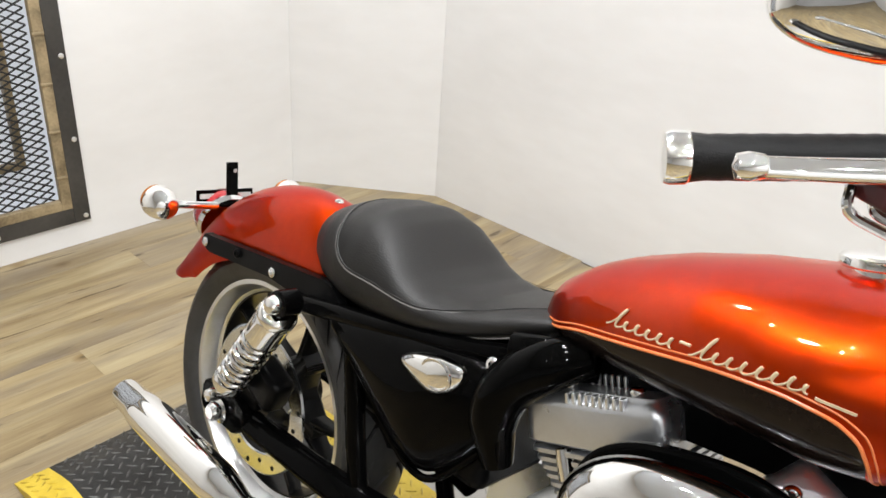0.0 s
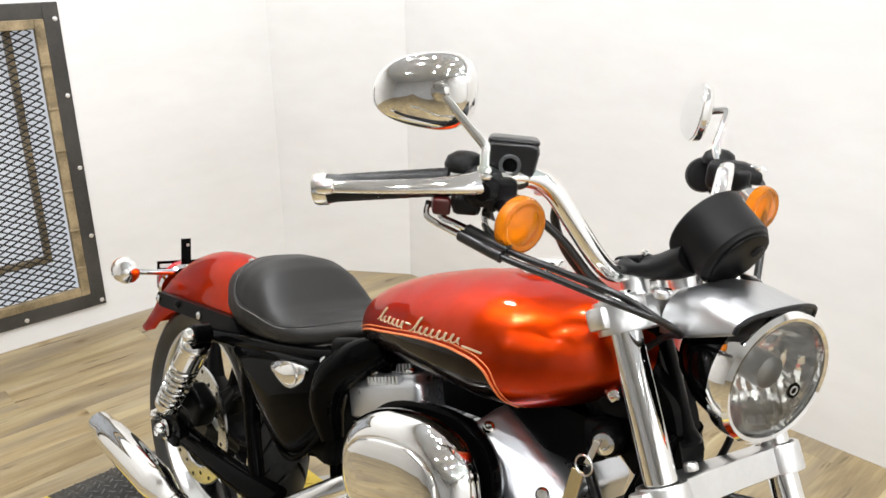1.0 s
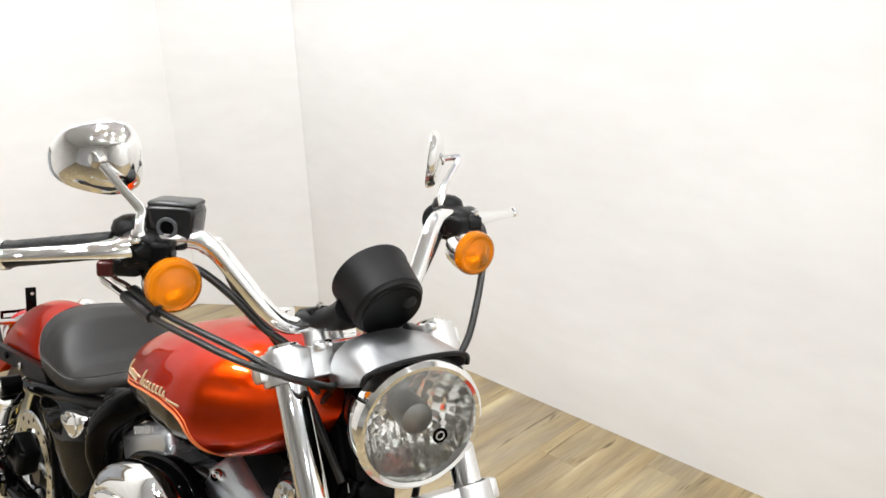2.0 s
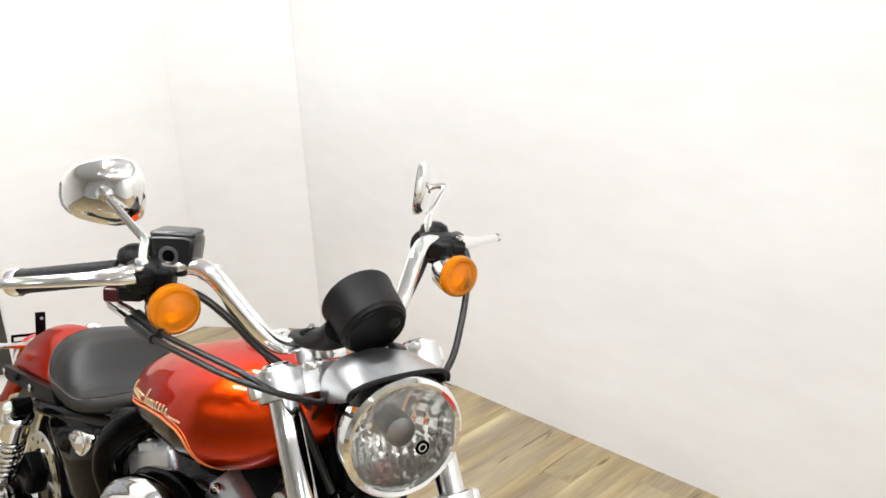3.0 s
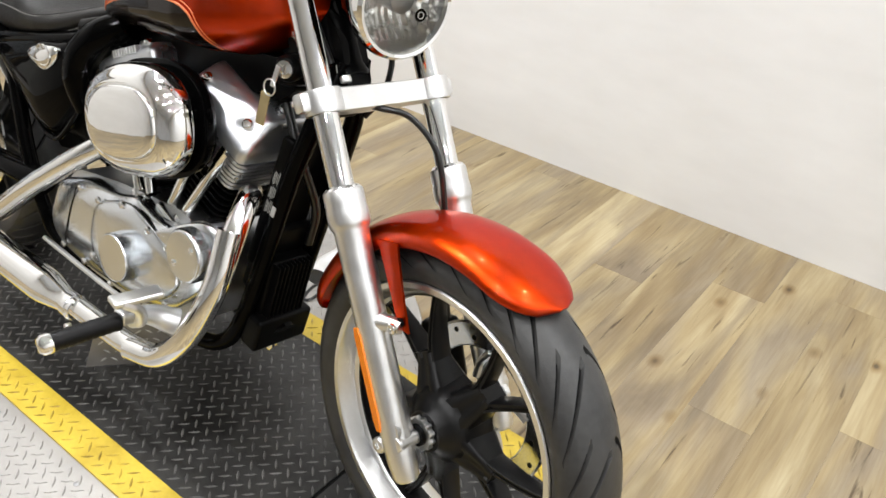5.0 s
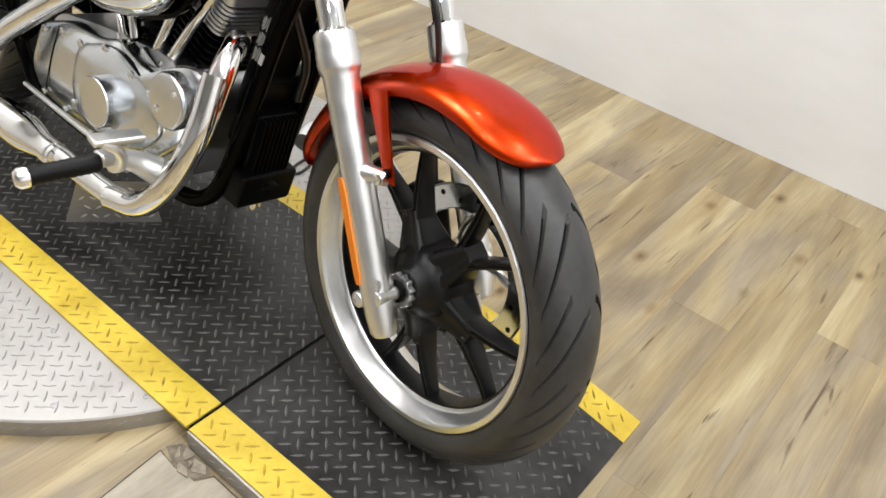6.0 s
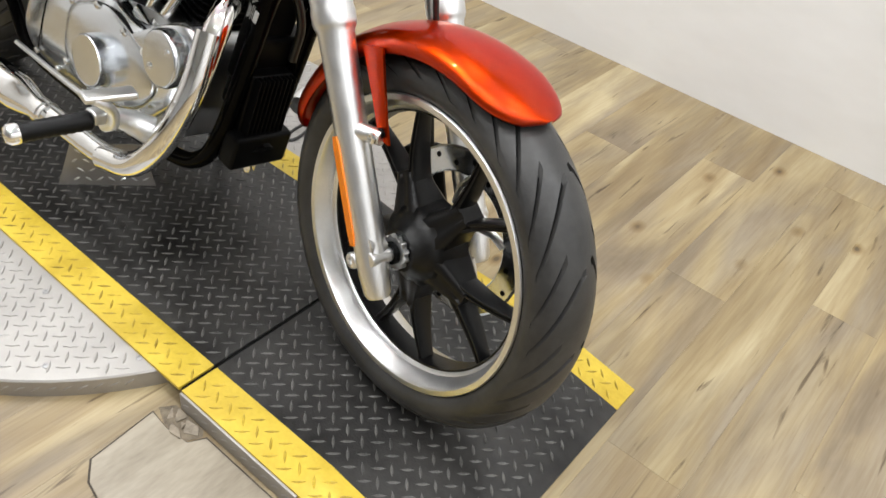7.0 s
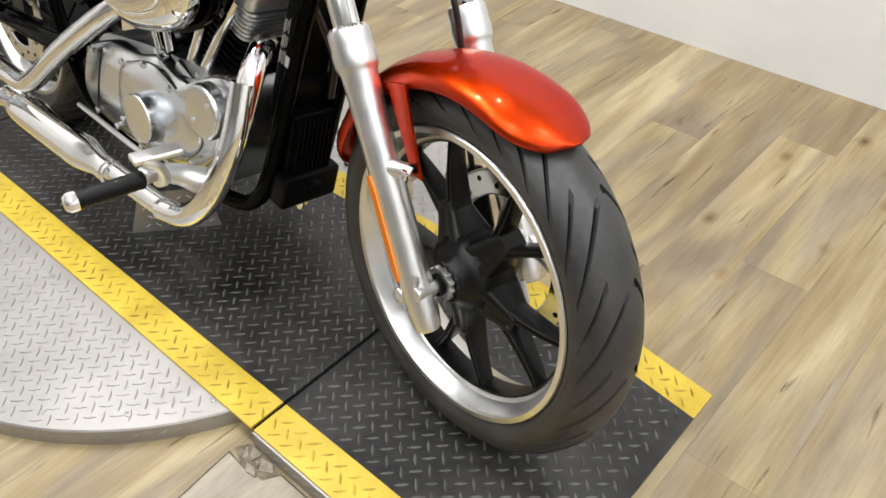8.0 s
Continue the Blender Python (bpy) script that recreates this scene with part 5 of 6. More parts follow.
def stitched(path, side, gap=0.0):
    """A welt along the seat with a row of stitches beside it."""
    pts = smooth_path([seat_at(x, d, side) for x, d in path], 10)
    part("seam_piping", tube_bm(pts, 0.0014, 6, 1), LEATHER, seat)
    mid_at = Vector((0.35, 0, 0.68))
    verts, faces, run = [], [], 0.0
    for a, b in zip(pts, pts[1:]):
        d = b - a
        n = max(1, int(round(d.length / 0.0042)))
        out = Vector((0.25 * (a.x - mid_at.x), a.y, a.z - 0.64)).normalized()
        w = d.normalized().cross(out) * 0.0009
        for h in range(n):
            p, q = a + d * (h + 0.12) / n, a + d * (h + 0.72) / n
            o = out * 0.0016 + w * 3.4
            k = len(verts)
            verts += [p + o - w, p + o + w, q + o + w, q + o - w]
            faces.append((k, k + 1, k + 2, k + 3))
    me_s = bpy.data.meshes.new("stitching")
    me_s.from_pydata([tuple(v) for v in verts], [], faces)
    me_s.materials.append(THREAD)
    st = tagged(new("stitching", me_s), "grey thread stitches", kind="stuff")
    st.parent = seat


seat = part("seat", grid_bm([seat_ring(x) for x in np.r_[0.085, 0.089, 0.095, np.linspace(0.105, 0.595, 56), 0.600, 0.605]]), LEATHER, bike, "black vinyl solo seat with stitched seams", angle=60)
for side in (-1, 1):
    stitched([(0.165, 90), (0.175, 68), (0.188, 45), (0.200, 24), (0.217, 8), (0.250, 0), (0.311, 2), (0.40, 17), (0.47, 38), (0.52, 52), (0.56, 58)], side)
    stitched([(0.327, -52), (0.40, -42), (0.504, -26), (0.572, -14)], side)
part("seat_bolt", lathe_bm([(0.008, 0), (0.009, 0.003), (0.008, 0.008), (0.004, 0.011), (0.0, 0.011)], (0.062, 0, 0.709), (-0.3, 0, 1), 20), CHROME, seat, "chrome knurled seat screw")
part("seat_tab", box_bm((0.082, 0, 0.706), (0.05, 0.03, 0.004), 0.001, (0, -18, 0)), GLOSSBLACK, seat)

# rear fender
rear_fender = part("rear_fender", fender_bm(REAR_C, lambda t: float(np.interp(t, [0, 0.3, 0.6, 1], [0.425, 0.415, 0.392, 0.362])), lambda t: tip_round(t, 0.094, 0.05, 0.82), lambda t: float(np.interp(t, [0, 0.5, 0.86, 0.96, 1.0], [0.125, 0.115, 0.085, 0.05, 0.018])), 62, 157), PAINT, bike, "orange-red painted rear fender", angle=50)
for sy in (-1, 1):
    strut = part("fender_strut", slab_bm(rounded([(-0.175, 0.578), (-0.155, 0.580), (0.05, 0.612), (0.20, 0.635), (0.235, 0.61), (0.22, 0.585), (0.12, 0.578), (0.04, 0.578), (-0.15, 0.548), (-0.178, 0.556)], 0.008), sy * 0.096, sy * 0.112, 0.003), SATINBLACK, rear_fender, "black fender strut")
    for x, z in ((-0.160, 0.565), (-0.055, 0.583), (0.055, 0.592)):
        part("bolt", bolt_bm((x, sy * 0.112, z), (0, sy, 0), 0.009, 0.006), CHROME if x != -0.055 else SATINBLACK, strut)
    shock = part("shock_absorber", lathe_bm([(0.0, -0.012), (0.010, -0.012), (0.013, 0.0), (0.016, 0.02), (0.017, 0.05), (0.017, 0.22), (0.0, 0.22)], (0.036, sy * 0.165, 0.368), (0.50, 0, 0.866), 24), CHROME, bike, "chrome coil-spring shock absorber")
    sd = Vector((0.505, 0, 0.863)).normalized()
    base = Vector((0.036, sy * 0.165, 0.368))
    part("lower_cup", lathe_bm([(0.020, 0.018), (0.030, 0.022), (0.031, 0.035), (0.028, 0.040), (0.018, 0.040)], base, sd, 32), CHROME, shock)
    part("upper_cover", lathe_bm([(0.018, 0.165), (0.0305, 0.168), (0.0315, 0.172), (0.0315, 0.214), (0.030, 0.219), (0.033, 0.223), (0.033, 0.233), (0.028, 0.238), (0.014, 0.242), (0.0, 0.242)], base, sd, 36), CHROME, shock, "chrome upper spring cover")
    s1 = sd.orthogonal().normalized()
    s2 = sd.cross(s1)
    coil = [base + sd * (0.038 + 0.131 * t) + 0.0265 * (math.cos(2 * math.pi * 7.5 * t) * s1 + math.sin(2 * math.pi * 7.5 * t) * s2) for t in np.linspace(0, 1, 150)]
    part("spring", tube_bm(coil, 0.0047, 10, 1), CHROME, shock, "chrome coil spring")
    top = base + sd * 0.262
    part("upper_eye", lathe_bm([(0.0, -0.020), (0.019, -0.020), (0.022, -0.016), (0.022, 0.016), (0.019, 0.020), (0.0, 0.020)], top, (0, 1, 0), 28), GLOSSBLACK, shock)
    part("upper_nut", lathe_bm([(0.015, 0.018), (0.016, 0.024), (0.012, 0.034), (0.0, 0.037)], top, (0, sy, 0), 24), CHROME, shock, "chrome acorn nut")
    part("lower_nut", lathe_bm([(0.012, 0.0), (0.013, 0.010), (0.010, 0.022), (0.0, 0.025)], base - sd * 0.012 + Vector((0, sy * 0.008, 0)), (0, sy, 0), 24), CHROME, shock, "chrome acorn nut")
    # rear turn signal, a chrome bullet that faces backwards
    bc = Vector((-0.285, sy * 0.150, 0.603))
    sig = part("rear_turn_signal", lathe_bm([(0.0, -0.046), (0.012, -0.045), (0.023, -0.038), (0.030, -0.022), (0.0325, -0.006), (0.0325, 0.002), (0.030, 0.004)], bc, (-1, 0, 0), 32, cap=False), CHROME, bike, "rear turn signal in a chrome bullet housing")
    part("lens", lathe_bm([(0.029, 0.003), (0.030, 0.005), (0.030, 0.012), (0.026, 0.018), (0.0, 0.021)], bc, (-1, 0, 0), 32), AMBER, sig, "amber lens")
    part("stalk", tube_bm([bc + Vector((0.012, -sy * 0.028, -0.002)), (-0.262, sy * 0.09, 0.600), (-0.255, sy * 0.04, 0.598)], [0.009, 0.0075, 0.0085], 14, 4), CHROME, sig)
tail = part("tail_lamp", lathe_bm([(0.0, 0.0), (0.036, 0.0), (0.056, -0.004), (0.059, 0.006), (0.056, 0.012), (0.0, 0.012)], (-0.280, 0, 0.556), (-0.95, 0, 0.30), 40), CHROME, bike, "red tail lamp on a chrome base")
part("lens", lathe_bm([(0.056, 0.008), (0.057, 0.022), (0.052, 0.040), (0.036, 0.050), (0.0, 0.054)], (-0.280, 0, 0.556), (-0.95, 0, 0.30), 40), REDLENS, tail, "dark red lens")
plate = part("plate_bracket", box_bm((-0.292, 0.0, 0.604), (0.004, 0.13, 0.028), 0.001, (0, -12, 0)), GLOSSBLACK, bike, "empty black number plate bracket")
part("tab", box_bm((-0.282, 0.005, 0.643), (0.004, 0.026, 0.07), 0.001, (0, -12, 0)), GLOSSBLACK, plate)
part("tab_hole", lathe_bm([(0.0045, 0), (0.0045, 0.001), (0.0, 0.001)], (-0.2742, 0.005, 0.664), (1, 0, -0.2), 14), LABEL, plate)
for sy in (-1, 1):
    part("slot", box_bm((-0.2892, sy * 0.042, 0.606), (0.002, 0.034, 0.010), 0.0005, (0, -12, 0)), LABEL, plate)
part("bracket_arm", box_bm((-0.275, 0, 0.592), (0.035, 0.05, 0.006), 0.001, (0, -12, 0)), GLOSSBLACK, plate)

# frame
for sy in (-1, 1):
    part("seat_rail", tube_bm([(0.10, sy * 0.112, 0.565), (0.20, sy * 0.115, 0.590), (0.36, sy * 0.112, 0.630), (0.50, sy * 0.100, 0.664), (0.585, sy * 0.085, 0.690), (0.66, sy * 0.055, 0.705)], 0.0155, 16, 5), GLOSSBLACK, bike, "gloss black seat rail tube")
    part("down_tube", tube_bm([(1.165, sy * 0.022, 0.80), (1.150, sy * 0.045, 0.70), (1.120, sy * 0.055, 0.585), (1.085, sy * 0.058, 0.43), (1.050, sy * 0.06, 0.29), (1.01, sy * 0.065, 0.215), (0.93, sy * 0.075, 0.188), (0.70, sy * 0.09, 0.186), (0.46, sy * 0.09, 0.195), (0.385, sy * 0.09, 0.245), (0.33, sy * 0.10, 0.36), (0.28, sy * 0.11, 0.56)], 0.0165, 16, 5), GLOSSBLACK, bike, "gloss black frame tube")
    part("swingarm", tube_bm([(0.42, sy * 0.10, 0.325), (0.30, sy * 0.118, 0.322), (0.15, sy * 0.125, 0.315), (-0.035, sy * 0.125, 0.303)], [0.030, 0.027, 0.024, 0.022], 16, 5, flat=0.62), GLOSSBLACK, bike, "gloss black swingarm")
    part("axle_plate", slab_bm(rounded([(-0.06, 0.335), (0.06, 0.345), (0.08, 0.32), (0.06, 0.278), (-0.06, 0.276)], 0.012), sy * 0.128, sy * 0.146, 0.004), GLOSSBLACK, bike, "black axle plate")
    part("rear_axle_nut", lathe_bm([(0.022, 0), (0.024, 0.004), (0.017, 0.006), (0.017, 0.018), (0.012, 0.024), (0.0, 0.024)], (0.005, sy * 0.146, 0.302), (0, sy, 0), 24), CHROME, bike, "chrome rear axle nut")
part("backbone", tube_bm([(1.13, 0, 0.88), (1.00, 0, 0.80), (0.80, 0, 0.715), (0.60, 0, 0.68), (0.45, 0, 0.66)], 0.024, 18, 5), GLOSSBLACK, bike, "gloss black frame backbone")
part("steering_gusset", slab_bm(rounded([(1.075, 0.905), (1.16, 0.835), (1.195, 0.76), (1.165, 0.70), (1.10, 0.74), (1.02, 0.79)], 0.015), -0.028, 0.028, 0.004), SATINBLACK, bike, "black steering head casting")
part("frame_junction", add_bm(tube_bm([(0.655, -0.075, 0.73), (0.615, -0.098, 0.700), (0.575, -0.112, 0.655), (0.565, -0.115, 0.60), (0.585, -0.11, 0.54)], [0.026, 0.034, 0.036, 0.034, 0.022], 18, 5), tube_bm([(0.56, -0.10, 0.70), (0.60, -0.095, 0.712), (0.66, -0.07, 0.728)], 0.02, 14, 4)), GLOSSBLACK, bike, "gloss black frame junction casting")
part("frame_bolt", bolt_bm((0.545, -0.112, 0.668), (0, -1, 0.2), 0.011, 0.010), CHROME, bike, "chrome frame bolt")
part("belt_guard", tube_bm([(0.28, 0.115, 0.40), (0.12, 0.118, 0.44), (-0.02, 0.118, 0.44), (-0.12, 0.118, 0.40)], [0.02, 0.022, 0.022, 0.015], 12, 5, flat=1.4), SATINBLACK, bike, "black drive belt guard")
part("caliper_bracket", add_bm(box_bm((0.09, -0.112, 0.395), (0.085, 0.05, 0.07), 0.014, (0, 20, 0)), box_bm((0.05, -0.120, 0.36), (0.07, 0.02, 0.05), 0.006)), SATINBLACK, bike, "black rear brake caliper")
part("inner_mudguard", tube_bm([(0.30, 0, 0.36), (0.31, 0, 0.48), (0.26, 0, 0.585), (0.17, 0, 0.65)], 0.085, 18, 5, flat=0.12), SATINBLACK, bike, "black inner mudguard")

# side covers
COVER = rounded([(0.205, 0.590), (0.300, 0.618), (0.420, 0.648), (0.535, 0.668), (0.575, 0.640), (0.572, 0.575), (0.535, 0.510), (0.490, 0.462), (0.455, 0.452), (0.410, 0.462), (0.330, 0.510), (0.250, 0.560)], 0.03, 5)


def dome_bm(outline, y_in, y_out, sy, lip=0.012, rows=7):
    """A panel whose outline swells outwards to a rounded middle."""
    cx = sum(p[0] for p in outline) / len(outline)
    cz = sum(p[1] for p in outline) / len(outline)
    rings = [[(x, sy * y_in, z) for x, z in outline]]
    for k in range(rows):
        t = k / (rows - 1)
        s = math.cos(t * math.pi / 2)
        grow = y_in + lip + (y_out - y_in - lip) * math.sin(t * math.pi / 2) ** 0.8
        rings.append([(cx + (x - cx) * max(s, 0.02), sy * grow, cz + (z - cz) * max(s, 0.02)) for x, z in outline])
    return grid_bm(rings)


for sy in (-1, 1):
    cover = part("side_cover", dome_bm(COVER, 0.095, 0.146, sy), GLOSSBLACK, bike, "gloss black side cover with a chrome badge", angle=50)
    badge = rounded([(0.398, 0.612), (0.425, 0.632), (0.470, 0.647), (0.512, 0.652), (0.522, 0.640), (0.510, 0.615), (0.485, 0.595), (0.462, 0.591), (0.430, 0.598)], 0.014, 4)
    part("badge_plate", dome_bm(badge, 0.126, 0.150, sy, 0.010), CHROME, cover, "chrome shield-shaped badge", angle=50)
    part("badge_ring", tube_bm([(x, sy * 0.1465, z) for x, z in [(0.480 + 0.026 * math.cos(a), 0.627 + 0.020 * math.sin(a)) for a in np.linspace(0, 2 * math.pi, 25)]], 0.0022, 8, 1), CHROME, cover)
    part("lower_trim", tube_bm([(0.215, sy * 0.108, 0.585), (0.30, sy * 0.112, 0.535), (0.40, sy * 0.115, 0.468), (0.455, sy * 0.116, 0.447), (0.50, sy * 0.114, 0.465), (0.57, sy * 0.108, 0.56)], 0.006, 10, 5), GLOSSBLACK, cover)
part("battery_box", box_bm((0.40, 0, 0.55), (0.30, 0.17, 0.20), 0.02), SATINBLACK, bike, "black battery and oil tank box")

# engine
CR = Vector((0.83, 0, 0.318))
engine = part("crankcase", add_bm(slab_bm(rounded([(0.46, 0.25), (0.55, 0.41), (0.72, 0.44), (0.93, 0.46), (0.985, 0.42), (0.985, 0.30), (0.93, 0.205), (0.60, 0.205)], 0.04), -0.115, 0.12, 0.01), lathe_bm([(0.13, -0.11), (0.135, -0.1), (0.135, 0.1), (0.13, 0.11)], CR, (0, 1, 0), 48)), CASTSILVER, bike, "silver cast engine crankcase")
primary = rounded([(0.44, 0.22), (0.43, 0.36), (0.52, 0.43), (0.72, 0.42), (0.84, 0.43), (0.89, 0.36), (0.88, 0.24), (0.83, 0.195), (0.60, 0.19)], 0.06, 5)
part("primary_cover", slab_bm(primary, 0.12, 0.185, 0.012, 3), POLISHED, engine, "polished primary cover")
cam_out = rounded([(0.500, 0.285), (0.535, 0.385), (0.640, 0.425), (0.745, 0.430), (0.815, 0.452), (0.880, 0.432), (0.945, 0.435), (0.985, 0.475), (1.040, 0.485), (1.068, 0.445), (1.060, 0.390), (1.010, 0.330), (0.945, 0.268), (0.850, 0.240), (0.640, 0.232), (0.535, 0.245)], 0.03, 5)
cam_cover = part("gearcase_cover", dome_bm(cam_out, 0.105, 0.161, -1, 0.030, 12), POLISHED, engine, "polished aluminium gear case cover", angle=50)
part("raised_cover", dome_bm(rounded([(0.700, 0.40), (0.765, 0.428), (0.83, 0.442), (0.90, 0.42), (0.965, 0.395), (0.985, 0.345), (0.93, 0.285), (0.83, 0.255), (0.72, 0.26), (0.685, 0.31)], 0.035, 5), 0.146, 0.169, -1, 0.010, 10), POLISHED, cam_cover, angle=50)
part("cover_joint", tube_bm([(0.588, -0.1555, 0.262), (0.598, -0.1555, 0.31), (0.612, -0.1555, 0.36), (0.632, -0.1555, 0.408)], 0.0011, 8, 4), GLOSSBLACK, cam_cover)
part("round_cover", lathe_bm([(0.056, 0.0), (0.056, 0.010), (0.052, 0.014), (0.0475, 0.016), (0.0470, 0.044), (0.0450, 0.047), (0.0435, 0.0455), (0.0, 0.0455)], (0.832, -0.152, 0.344), (0, -1, 0), 56), POLISHED, cam_cover, "round polished inspection cover")
part("timer_cover", lathe_bm([(0.050, 0.0), (0.050, 0.020), (0.047, 0.026), (0.044, 0.0275), (0.0, 0.0275)], (1.005, -0.148, 0.418), (0, -1, 0), 48), POLISHED, cam_cover, "round polished timer cover")
for x, z in ((0.575, 0.385), (0.64, 0.405), (0.72, 0.41), (0.80, 0.432), (0.885, 0.415), (0.945, 0.405), (0.58, 0.255), (0.66, 0.25), (0.77, 0.25), (0.87, 0.256), (0.95, 0.292), (0.705, 0.285)):
    part("cover_screw", bolt_bm((x, -0.160 if 0.69 < x < 0.97 else -0.151, z), (0, -1, 0), 0.0075, 0.006), CHROME, cam_cover)
for x, z in ((1.028, 0.438), (0.984, 0.398)):
    part("timer_screw", bolt_bm((x, -0.174, z), (0, -1, 0), 0.006, 0.004), CHROME, cam_cover)
for lean_deg, name in ((22.5, "front_cylinder"), (-22.5, "rear_cylinder")):
    m = Matrix.Translation(CR) @ Matrix.Rotation(radians(lean_deg), 4, "Y")
    # Barrel and lower fins are coloured black for the shade below the heads.
    cyl = lathe_bm([(0.058, 0.10), (0.058, 0.30)], (0, 0, 0), (0, 0, 1), 40)
    bmesh.ops.transform(cyl, matrix=m, verts=cyl.verts)
    cyl_ob = part(name, cyl, SATINBLACK, engine, "cylinder coloured black for shade, with a silver finned head")
    for k in range(8):
        z = 0.135 + 0.0135 * k
        grow = 0.070 + 0.004 * math.sin(math.pi * k / 7)
        sq = rounded([(-grow, -grow * 1.02), (grow, -grow * 1.02), (grow, grow * 1.02), (-grow, grow * 1.02)], 0.028, 4)
        fin = slab_bm(sq, z, z + 0.0042, 0.0012, 1, axis="z")
        bmesh.ops.transform(fin, matrix=m, verts=fin.verts)
        part("fin", fin, SATINBLACK, cyl_ob)
    for k in range(7):
        z = 0.252 + 0.0118 * k
        grow = 0.076 + 0.0032 * k
        sq = rounded([(-grow, -grow - 0.006), (grow, -grow - 0.006), (grow, grow), (-grow, grow)], 0.022, 4)
        fin = slab_bm(sq, z, z + 0.0056, 0.0016, 2, axis="z")
        bmesh.ops.transform(fin, matrix=m, verts=fin.verts)
        part("head_fin", fin, ROCKER, cyl_ob)
    head = slab_bm(rounded([(-0.070, -0.070), (0.070, -0.070), (0.070, 0.07), (-0.070, 0.07)], 0.02, 3), 0.252, 0.335, 0.004, 2, axis="z")
    bmesh.ops.transform(head, matrix=m, verts=head.verts)
    part("head", head, CASTSILVER, cyl_ob)
    drop = 0.0 if lean_deg > 0 else 0.014
    ring_of = lambda x, ya, yb, z: [(u, v, z - drop) for u, v in rounded([(-x, ya), (x, ya), (x, yb), (-x, yb)], 0.016, 4)]
    if lean_deg > 0:
        rb = grid_bm([ring_of(0.094, -0.104, 0.086, 0.334), ring_of(0.098, -0.108, 0.090, 0.338), ring_of(0.098, -0.108, 0.090, 0.356), ring_of(0.0972, -0.1068, 0.0892, 0.362), ring_of(0.0955, -0.1035, 0.0875, 0.3675), ring_of(0.093, -0.099, 0.086, 0.3725), ring_of(0.088, -0.070, 0.082, 0.405), ring_of(0.086, -0.063, 0.080, 0.411), ring_of(0.083, -0.055, 0.077, 0.4150), ring_of(0.078, -0.046, 0.072, 0.4165)])
    else:
        rb = grid_bm([ring_of(0.094, -0.096, 0.086, 0.348), ring_of(0.098, -0.100, 0.090, 0.352), ring_of(0.098, -0.100, 0.090, 0.398), ring_of(0.094, -0.096, 0.086, 0.408), ring_of(0.088, -0.088, 0.078, 0.412), ring_of(0.086, -0.086, 0.076, 0.418)])
    bmesh.ops.transform(rb, matrix=m, verts=rb.verts)
    part("rocker_box", rb, ROCKER, cyl_ob, "polished aluminium rocker box", angle=40)
    for k in range(9 if lean_deg < 0 else 0):
        rib = box_bm((-0.030 + 0.0095 * k, -0.094, 0.411 - drop), (0.0048, 0.013, 0.014), 0.0012)
        bmesh.ops.transform(rib, matrix=m, verts=rib.verts)
        part("rocker_rib", rib, SATIN, cyl_ob)
    for k in range(6 if lean_deg < 0 else 0):
        rib = box_bm((-0.024 + 0.0095 * k, -0.035, 0.424 - drop), (0.0050, 0.034, 0.018), 0.0015)
        bmesh.ops.transform(rib, matrix=m, verts=rib.verts)
        part("breather_rib", rib, SATIN, cyl_ob)
    slant = Vector((0, -0.72, 0.69)) if lean_deg > 0 else Vector((0, 0, 1))
    for bx, by, bz in ((-0.066, -0.083, 0.390), (0.058, -0.083, 0.390), (-0.050, -0.020, 0.418), (0.060, -0.020, 0.418)) if lean_deg > 0 else ((-0.070, -0.072, 0.418), (-0.040, -0.074, 0.418), (0.053, -0.074, 0.418), (0.072, -0.030, 0.418)):
        part("rocker_bolt", bolt_bm(m @ Vector((bx, by, bz - drop)), m.to_3x3() @ (slant if by < -0.08 else Vector((0, 0, 1))), 0.010, 0.009), CHROME, cyl_ob)
    for dx in (-0.03, 0.03):
        a, b = Vector((CR.x + (0.045 if lean_deg > 0 else -0.035) + dx * 0.6, -0.105, 0.42)), m @ Vector((dx * 1.1 + (0.012 if lean_deg > 0 else -0.012), -0.088, 0.33))
        part("pushrod_tube", add_bm(tube_bm([a, a.lerp(b, 0.5), b], 0.0105, 14, 2), tube_bm([a, a.lerp(b, 0.12)], 0.0155, 14, 1), tube_bm([a.lerp(b, 0.82), b], 0.0145, 14, 1)), CHROME, cyl_ob, "chrome pushrod tube")
    part("tappet_block", box_bm((CR.x + (0.05 if lean_deg > 0 else -0.04), -0.105, 0.425), (0.075, 0.045, 0.035), 0.008, (0, lean_deg, 0)), POLISHED, cyl_ob)

# air cleaner
AC, AT = Vector((0.858, -0.13, 0.616)), radians(15)


def oval(a, b, y, n=56, p=2.5):
    out = []
    for k in range(n):
        t = 2 * math.pi * k / n
        u, v = a * math.copysign(abs(math.cos(t)) ** (2 / p), math.cos(t)), b * math.copysign(abs(math.sin(t)) ** (2 / p), math.sin(t))
        out.append((AC.x + u * math.cos(AT) - v * math.sin(AT), AC.y - y, AC.z + u * math.sin(AT) + v * math.cos(AT)))
    return out


